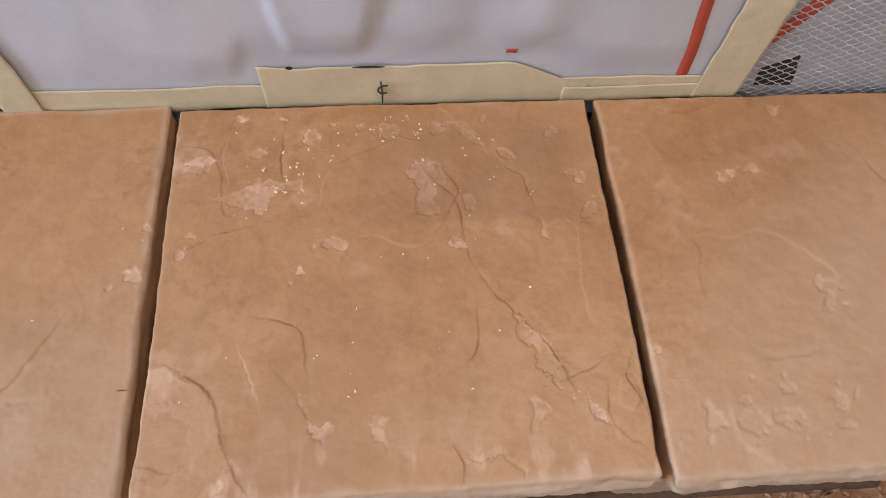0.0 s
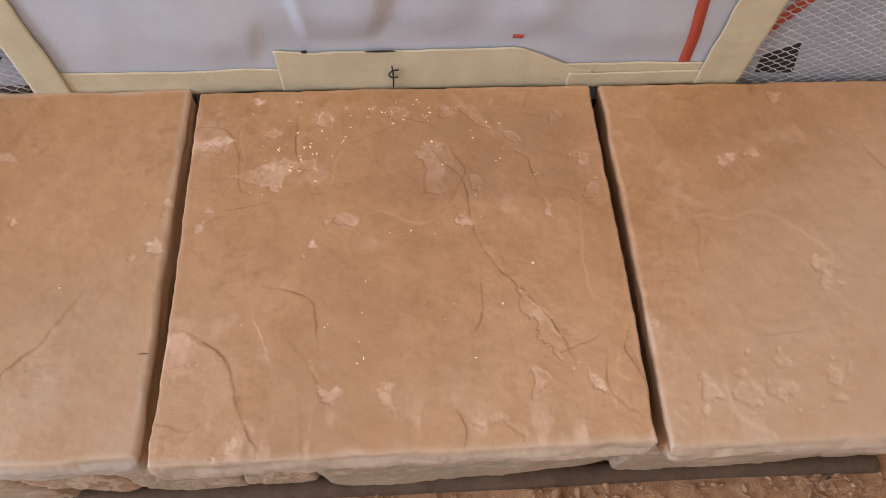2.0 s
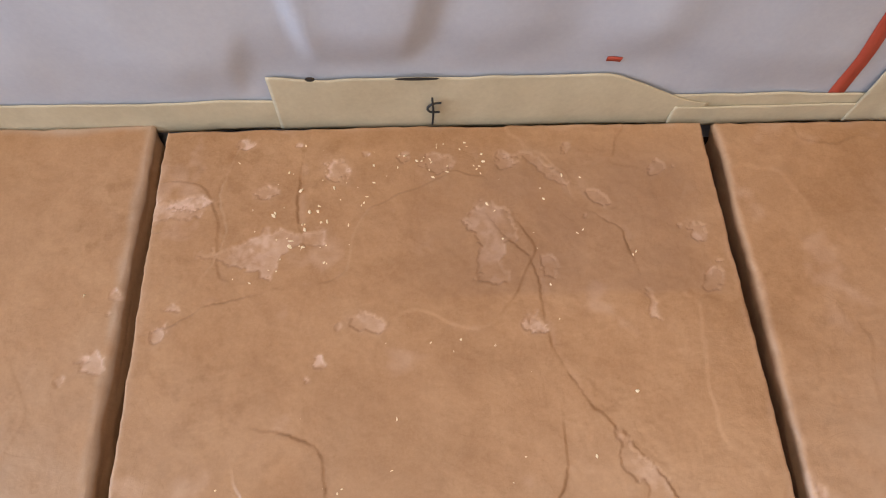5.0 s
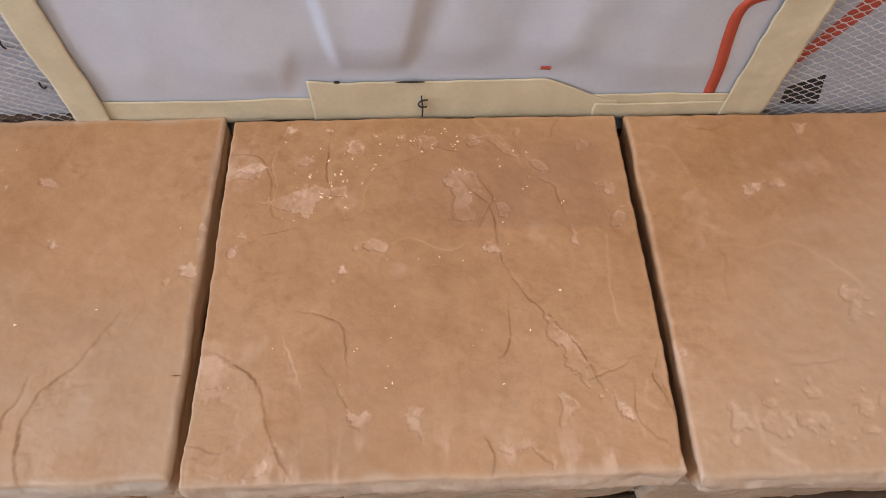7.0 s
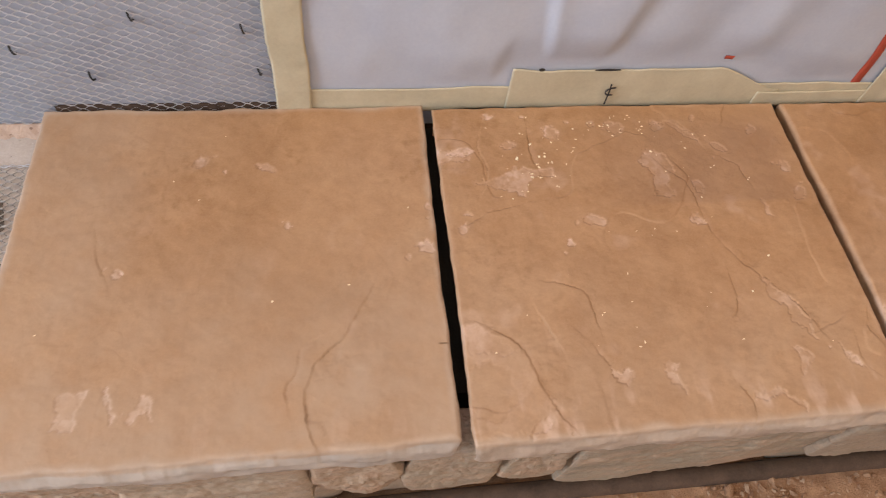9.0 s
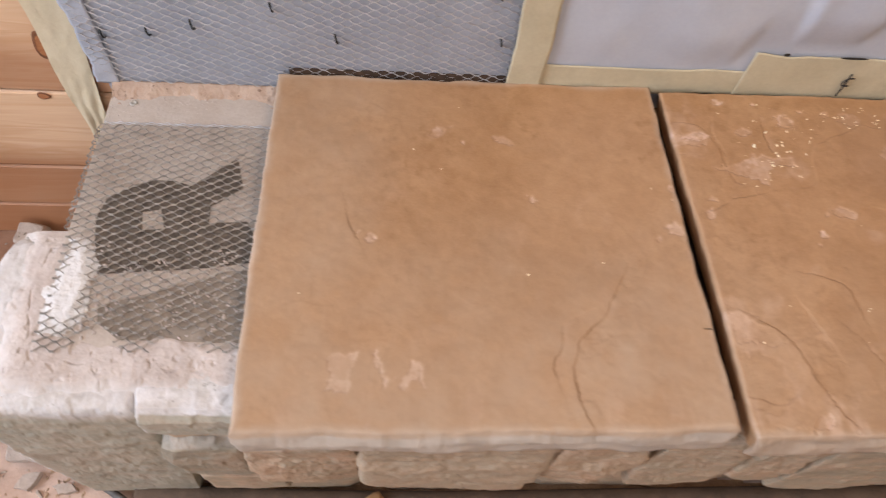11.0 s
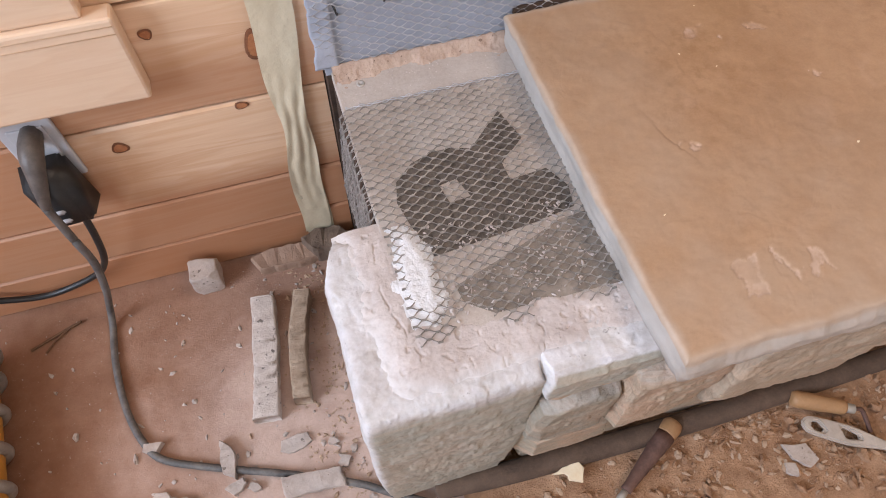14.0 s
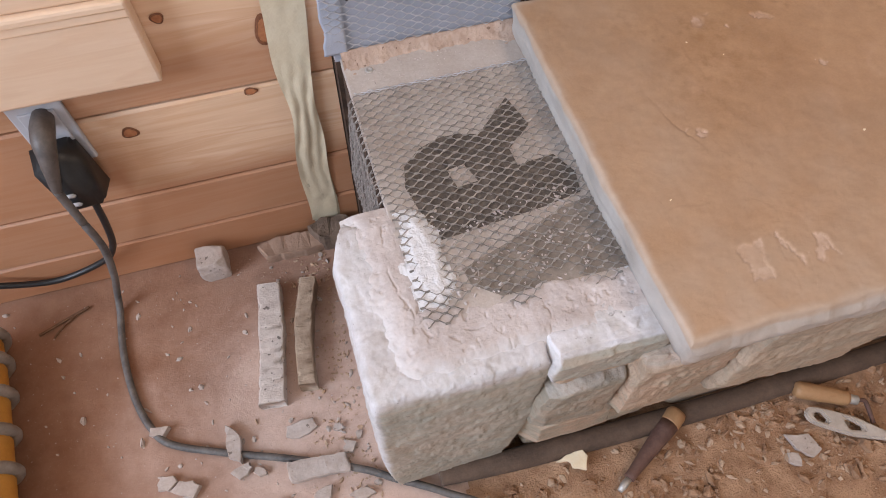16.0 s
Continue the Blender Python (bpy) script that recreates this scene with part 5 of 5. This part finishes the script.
tool = empty("pointing_tool", "pointing tool with a light turned wooden handle on the dirt", "tool", (-0.3, -0.4, G))
AX = Vector((0.068, -0.035, 0.0)).normalized()
grip = lathe("handle", (-0.353, -0.382, G + 0.0115), AX, [(0, 0.005), (0.001, 0.0085), (0.006, 0.0104), (0.02, 0.0108), (0.042, 0.0100), (0.061, 0.0094), (0.064, 0.0088)], M_HANDLE, tool)
lathe("ferrule", Vector((-0.353, -0.382, G + 0.0115)) + AX * 0.0635, AX, [(0, 0.0058), (0.002, 0.0062), (0.012, 0.0058), (0.013, 0.004)], M_STEEL, grip, "dull steel ferrule")
p0 = Vector((-0.353, -0.382, G + 0.0115)) + AX * 0.076
tube("shank", [tuple(p0), tuple(p0 + Vector((0.008, -0.003, 0.0))), tuple(p0 + Vector((0.010, -0.012, -0.004))), tuple(p0 + Vector((0.008, -0.03, -0.008)))], 0.0028, M_RUSTY, tool, "dark bent shank", sides=8)

spat = empty("cast_handle_tool", "pale cast metal tool handle with cut-outs lying on the dirt", "tool", (-0.3, -0.43, G))


def bar_outline(n=26):
    out = []
    for i in range(n + 1):
        u = i / n
        w = 0.0115 * math.sqrt(max(0.0, 1 - (1 - u / 0.18) ** 2)) if u < 0.18 else 0.0115 + 0.001 * math.sin((u - 0.18) * 5) - 0.0065 * max(0, u - 0.55) / 0.45
        out.append((u * 0.105, w))
    return out + [(x, -w) for x, w in out[::-1]][1:-1]


def holed_plate(outer, holes, depth, m):
    bm = bmesh.new()
    for pts in [outer] + holes:
        vs = [bm.verts.new((x, y, 0)) for x, y in pts]
        for a, b in zip(vs, vs[1:] + vs[:1]):
            bm.edges.new((a, b))
    bmesh.ops.triangle_fill(bm, use_beauty=True, edges=bm.edges[:])
    r = bmesh.ops.extrude_face_region(bm, geom=bm.faces[:])
    bmesh.ops.translate(bm, verts=[v for v in r["geom"] if isinstance(v, bmesh.types.BMVert)], vec=(0, 0, depth))
    rim = [e for e in bm.edges if len(e.link_faces) == 2 and e.calc_face_angle(0) > 1.0]
    bmesh.ops.bevel(bm, geom=rim, offset=depth * 0.3, segments=2, affect="EDGES")
    bm.transform(m)
    return bm


MS = Matrix.Translation((-0.356, -0.411, G + 0.005)) @ Matrix.Rotation(math.atan2(-0.058, 0.088), 4, "Z")
hole1 = [(0.010, 0.0), (0.014, 0.005), (0.020, 0.0062), (0.029, -0.002), (0.026, -0.0062), (0.016, -0.0055)]
hole2 = [(0.046, 0.0068), (0.054, 0.0066), (0.069, 0.0028), (0.070, -0.002), (0.056, -0.0055), (0.052, -0.004)]
part("handle_frame", holed_plate(bar_outline(), [hole1, hole2], 0.007, MS), M_PALEMETAL, spat)
tube("neck", [tuple(MS @ Vector((0.100, 0, 0.0035))), tuple(MS @ Vector((0.118, -0.004, 0.004))), tuple(MS @ Vector((0.140, -0.014, 0.003)))], 0.006, M_PALEMETAL, spat, squash=0.6)
part("blade", prism_bm([(0.135, -0.03), (0.145, -0.002), (0.235, -0.01), (0.235, -0.045)], 0.0015, MS), M_STEEL, spat, "dull steel blade")

chisel = empty("old_chisel", "old chisel with worn wooden butt and rusty tapered socket", "tool", (-0.54, -0.39, G))
CX = Vector((-0.086, -0.052, -0.004)).normalized()
CB = Vector((-0.505, -0.367, G + 0.0135))
lathe("butt", CB, CX, [(0, 0.006), (0.001, 0.0105), (0.006, 0.0122), (0.018, 0.0122), (0.020, 0.0118)], M_HANDLE, chisel, "worn pale wooden butt")
lathe("socket", CB + CX * 0.0205, CX, [(0, 0.0120), (0.012, 0.0116), (0.014, 0.0110), (0.024, 0.0106), (0.026, 0.0100), (0.055, 0.0080), (0.078, 0.0062), (0.083, 0.0066), (0.084, 0.0045)], M_RUSTY, chisel)
lathe("shaft", CB + CX * 0.1042, CX, [(0, 0.0040), (0.010, 0.0044), (0.018, 0.0030)], M_STEEL, chisel, "dull steel shaft")


# ---------- offcuts, chips and grit ----------
def chunk_mesh(pts, thick, seed, rough=0.0012):
    """A flat broken piece: an outline drawn up with slanting, ragged sides."""
    bm = bmesh.new()
    rng = random.Random(seed)
    cx, cy = sum(p[0] for p in pts) / len(pts), sum(p[1] for p in pts) / len(pts)
    dense = []
    for (ax, ay), (bx, by) in zip(pts, pts[1:] + pts[:1]):
        n = max(2, int(math.hypot(bx - ax, by - ay) / 0.006))
        for k in range(n):
            u = k / n
            dense.append((ax + (bx - ax) * u + rng.uniform(-rough, rough), ay + (by - ay) * u + rng.uniform(-rough, rough)))
    rings = []
    for z, s in ((0.0, 0.97), (thick * 0.55, 1.0), (thick * 0.9, 0.975), (thick, 0.93)):
        rings.append([bm.verts.new((cx + (x - cx) * s, cy + (y - cy) * s, z + (rng.uniform(-1, 1) * thick * 0.06 if z else 0))) for x, y in dense])
    n = len(dense)
    for a, b in zip(rings[:-1], rings[1:]):
        for k in range(n):
            bm.faces.new((a[k], a[(k + 1) % n], b[(k + 1) % n], b[k]))
    bm.faces.new(rings[0][::-1])
    bmesh.ops.triangulate(bm, faces=[bm.faces.new(rings[-1])])
    return bm


def piece(name, label, category, pts, thick, seed, z=FLOOR, mat=None, group=""):
    bm = chunk_mesh(pts, thick, seed)
    bm.transform(Matrix.Translation((0, 0, z)))
    return tagged(part(name, bm, mat or M_CHIP), label, category, group)


def offcut(label, a, b, wide, tall, bow, mat, seed, group="stone offcuts"):
    """A long sawn offcut from a to b on the floor: split faces, pitted, slightly bowed."""
    n, m = 70, 24
    u, k = np.meshgrid(np.linspace(0, 1, n), np.arange(m) * 2 * math.pi / m)
    ang = k + 0.02
    cx, cz = np.sign(np.cos(ang)) * np.abs(np.cos(ang)) ** 0.17, np.sign(np.sin(ang)) * np.abs(np.sin(ang)) ** 0.17
    length = math.hypot(b[0] - a[0], b[1] - a[1])
    w = wide / 2 * (1 + 0.07 * fbm(u * length, u * 0, seed, 30, 3)) + 0.0013 * fbm(u * length, np.cos(k) * 0.02 + np.sin(k) * 0.03, seed + 1, 120, 4)
    h = tall / 2 + 0.0012 * fbm(u * length, np.sin(k) * 0.03 - np.cos(k) * 0.02, seed + 2, 110, 4)
    pit = 0.0022 * smoothstep(0.3, 0.5, fbm(u * length + 0.012 * np.cos(k) + 3, 0.014 * np.sin(k) + 0.008 * np.cos(k), seed + 3, 170, 3))
    side, up = cx * (w - pit) + bow * np.sin(u * math.pi), cz * (h - pit)
    dx, dy = (b[0] - a[0]) / length, (b[1] - a[1]) / length
    X = a[0] + dx * u * length - dy * side
    Y = a[1] + dy * u * length + dx * side
    Z = FLOOR + tall / 2 + up
    idx = np.arange(m * n).reshape(m, n)
    r = np.roll(idx, -1, axis=0)
    q = np.stack([idx[:, :-1], idx[:, 1:], r[:, 1:], r[:, :-1]], -1).reshape(-1, 4).tolist()
    q += [idx[:, 0].tolist()[::-1], idx[:, -1].tolist()]
    ob = raw("stone_offcut", np.stack([X, Y, Z], -1).reshape(-1, 3).tolist(), q, mat)
    return tagged(ob, label, "stone offcut", group)


offcut("long narrow pale speckled stone offcut on the floor", (-0.951, -0.051), (-0.973, -0.215), 0.031, 0.021, 0.002, M_PITTED, 501)
offcut("narrow curved brown stone offcut on the floor", (-0.898, -0.059), (-0.926, -0.206), 0.022, 0.026, -0.006, M_BROWNSTONE, 511)
loose = rubble(-1.036, -0.998, -0.016, 0.018, FLOOR - 0.001, 0.030, 171, 0.5, 16, 0.003, "angular tan stone chunk on the floor by the pine wall", M_CHIP)
del loose["group"]
loose.name = "stone_chunk"
piece("stone_flake", "thin pale stone flake on the floor", "stone chip", [(-0.962, -0.242), (-0.93, -0.240), (-0.925, -0.254), (-0.95, -0.262), (-0.966, -0.256)], 0.005, 4)
piece("stone_flake", "upright looking wedge of stone beside the cord", "stone chip", [(-1.033, -0.222), (-1.017, -0.238), (-1.019, -0.272), (-1.034, -0.262)], 0.012, 5)
piece("stone_offcut", "pale flat stone offcut lying across the cord", "stone offcut", [(-0.97, -0.287), (-0.9, -0.294), (-0.897, -0.317), (-0.968, -0.312)], 0.009, 6, z=FLOOR + 0.004, group="stone offcuts")
piece("stone_flake", "small wedge of stone beside the cord", "stone chip", [(-1.119, -0.199), (-1.096, -0.204), (-1.104, -0.213), (-1.122, -0.21)], 0.010, 7)
piece("stone_flake", "flat pale flake on the dirt", "stone chip", [(-0.390, -0.428), (-0.362, -0.434), (-0.355, -0.455), (-0.37, -0.462), (-0.385, -0.447)], 0.005, 8, z=G)
piece("stone_flake", "small pale flake on the dirt", "stone chip", [(-0.398, -0.447), (-0.385, -0.451), (-0.39, -0.466), (-0.402, -0.458)], 0.005, 9, z=G)
piece("stone_flake", "yellowish pointed flake on the dirt", "stone chip", [(-0.668, -0.379), (-0.634, -0.372), (-0.630, -0.384), (-0.637, -0.398), (-0.650, -0.392), (-0.654, -0.381)], 0.006, 10, z=G + 0.005, mat=M_SAWDUST)
piece("wood_scrap", "dusty flat wood scrap by the hearth foot", "wood scrap", [(-0.958, 0.014), (-0.930, 0.021), (-0.862, 0.020), (-0.850, -0.004), (-0.885, -0.012), (-0.948, -0.008)], 0.017, 11, mat=M_SCRAP)
piece("rag_scrap", "dark dusty scrap in the corner by the hearth", "scrap", [(-0.884, 0.016), (-0.862, 0.024), (-0.828, 0.022), (-0.814, 0.002), (-0.832, -0.022), (-0.850, -0.012), (-0.872, -0.008)], 0.034, 12, mat=M_RAG)
for k, (fx, fy, fr) in enumerate(((-1.020, -0.280, 0.015), (-1.000, -0.287, 0.012), (-1.107, -0.270, 0.016), (-1.084, -0.282, 0.020), (-0.893, -0.288, 0.011), (-0.902, -0.262, 0.009), (-0.936, -0.335, 0.020), (-0.890, -0.345, 0.016), (-0.985, -0.330, 0.012), (-0.930, -0.375, 0.018))):
    pts = [(fx + fr * (0.75 + 0.3 * math.sin(5 * k + 2.3 * j)) * math.cos(j * 1.047 + k), fy + 0.7 * fr * (0.8 + 0.25 * math.cos(3 * k + 1.7 * j)) * math.sin(j * 1.047 + k)) for j in range(6)]
    piece("stone_flake", "small pale broken stone flake on the dusty floor", "stone chip", pts, 0.004 + 0.25 * fr, 40 + k, group="floor stone flakes")
tw = empty("twig", "thin dry forked twig on the floor", "twig", (-1.22, -0.02, FLOOR))
tube("stem", [(-1.187, -0.010, FLOOR + 0.003), (-1.215, -0.020, FLOOR + 0.003), (-1.25, -0.034, FLOOR + 0.0025)], 0.0020, M_TWIG, tw, sides=6)
tube("stem", [(-1.20, -0.014, FLOOR + 0.003), (-1.22, -0.030, FLOOR + 0.003), (-1.232, -0.043, FLOOR + 0.002)], 0.0015, M_TWIG, tw, sides=6)


def scatter(name, label, category, spots, size, mat, flatness=0.45, seed=1):
    """Many small broken bits in one mesh: irregular eight-cornered lumps."""
    rng = random.Random(seed)
    verts, faces = [], []
    for x, y, z, s in spots:
        r = s * size
        a = rng.uniform(0, 6.28)
        ca, sa = math.cos(a), math.sin(a)
        lx, ly, lz = r * rng.uniform(0.6, 1.4), r * rng.uniform(0.35, 0.8), r * flatness * rng.uniform(0.5, 1.2)
        k = len(verts)
        n = rng.choice((5, 6, 7))
        for ring, z0 in ((1.0, 0.0), (rng.uniform(0.6, 0.95), lz * 1.2)):
            for j in range(n):
                t = 6.283 * (j + rng.uniform(-0.3, 0.3)) / n
                px, py = lx * ring * math.cos(t) * rng.uniform(0.65, 1.1), ly * ring * math.sin(t) * rng.uniform(0.65, 1.1)
                verts.append((x + px * ca - py * sa, y + px * sa + py * ca, z + z0 * rng.uniform(0.6, 1.3) - (0.0 if z0 else 0.0004)))
        verts.append((x, y, z + lz * rng.uniform(1.2, 1.8)))
        for j in range(n):
            j2 = (j + 1) % n
            faces += [(k + j, k + j2, k + n + j2, k + n + j), (k + n + j, k + n + j2, k + 2 * n)]
        faces.append(tuple(k + j for j in range(n))[::-1])
    ob = raw(name, verts, faces, mat, smooth=False)
    return tagged(ob, label, category, kind="stuff")


rng = random.Random(77)
spots = []
for _ in range(2600):
    x, y = rng.uniform(-1.3, -0.86), rng.uniform(-0.9, 0.02)
    near = math.exp(-((x + 0.88) / 0.09) ** 2)
    if rng.random() < 0.22 + 0.75 * near:
        spots.append((x, y, FLOOR, 0.25 + rng.random() ** 5 * 1.7))
scatter("floor_grit", "scattered stone crumbs on the floor", "grit", spots, 0.0036, M_CHIP, seed=5)


for _ in range(3600):
    x = -0.868 - abs(rng.gauss(0, 0.042))
    spots.append((x, rng.uniform(-0.9, 0.0), FLOOR, 0.13 + rng.random() ** 6 * 1.3))
scatter("hearth_grit", "fine stone grit against the hearth corner", "grit", spots[-3600:], 0.0030, M_CRUMB, seed=15)


def dirt_z(x, y):
    Z, _ = dirt_height(np.array([[x]]), np.array([[y]]))
    return float(Z[0, 0])


spots, brown = [], []
clumps = [(rng.uniform(-0.8, 0.6), -0.39 - abs(rng.gauss(0, 0.06))) for _ in range(45)]
for k in range(11000):
    x, y = rng.uniform(-0.85, 0.75), -0.386 - abs(rng.gauss(0, 0.085))
    if k % 2:
        cx, cy = clumps[k % 45]
        x, y = rng.gauss(cx, 0.022), min(-0.384, rng.gauss(cy, 0.014))
    s = 0.16 + rng.random() ** 9 * 1.7
    (spots if rng.random() < 0.45 else brown).append((x, y, dirt_z(x, y), s))
scatter("pale_rubble_crumbs", "pale stone crumbs on the dirt", "crumbs", spots, 0.0042, M_CRUMB, seed=6)
scatter("dirt_clods", "small brown dirt clods", "clods", brown, 0.0052, M_DIRT, 0.6, seed=7)

spots = []
for cx, cy, sd, n in ((-0.085, -0.10, 0.020, 30), (0.015, -0.037, 0.012, 28), (-0.05, -0.12, 0.05, 50), (-0.1, -0.055, 0.02, 16), (0.0, -0.09, 0.05, 22),
                      (0.12, -0.05, 0.035, 14), (-0.07, -0.185, 0.03, 18), (-0.03, -0.25, 0.06, 16), (0.0, -0.2, 0.1, 16), (-0.42, -0.2, 0.1, 6)):
    for _ in range(n):
        x, y = rng.gauss(cx, sd * 1.3), rng.gauss(cy, sd)
        if (-0.2 < x < 0.21 or -0.6 < x < -0.23) and -0.37 < y < -0.012:
            spots.append((x, y, TOP - 0.0002, rng.uniform(0.4, 1.2)))
scatter("sawdust", "bright wood shavings and sawdust on the slabs", "sawdust", spots, 0.0017, M_SAWDUST, 0.35, seed=8)

spots = []
for _ in range(520):
    x, y = rng.uniform(-0.80, -0.63), rng.uniform(-0.295, -0.21) + 0.02 * rng.random()
    spots.append((x, y, BED, rng.uniform(0.3, 1.2)))
for _ in range(120):
    spots.append((rng.uniform(-0.80, -0.63), rng.uniform(-0.055, -0.004), BED, rng.uniform(0.2, 0.6)))
scatter("mortar_crumbs", "mortar crumbs caught in the wire mesh", "crumbs", spots, 0.0023, M_MORTAR, seed=9)

# staples and screws
st = []
for x, z in ((-0.392, 0.40), (-0.40, 0.455), (-0.56, 0.395), (-0.62, 0.43), (-0.70, 0.405), (-0.745, 0.395), (-0.79, 0.39), (-0.77, 0.46), (-0.50, 0.47), (-0.66, 0.49)):
    s = tube("staple", [(x - 0.001, FACE - 0.001, z + 0.005), (x, FACE - 0.0045, z + 0.003), (x + 0.001, FACE - 0.0045, z - 0.003), (x + 0.002, FACE - 0.001, z - 0.005)], 0.0011, M_RUBBER, None, sides=6, n=3)
    tagged(s, "dark staple holding the wire mesh to the wall", "staple", "wall staples")
scr = lathe("screw", (-0.778, -0.016, BED - 0.0005), (0, 0.01, 1), [(0, 0.0042), (0.0012, 0.004), (0.0014, 0.0022), (0.0007, 0.0018)], M_STEEL, None, sides=14)
tagged(scr, "screw head sunk in the cement board", "screw")
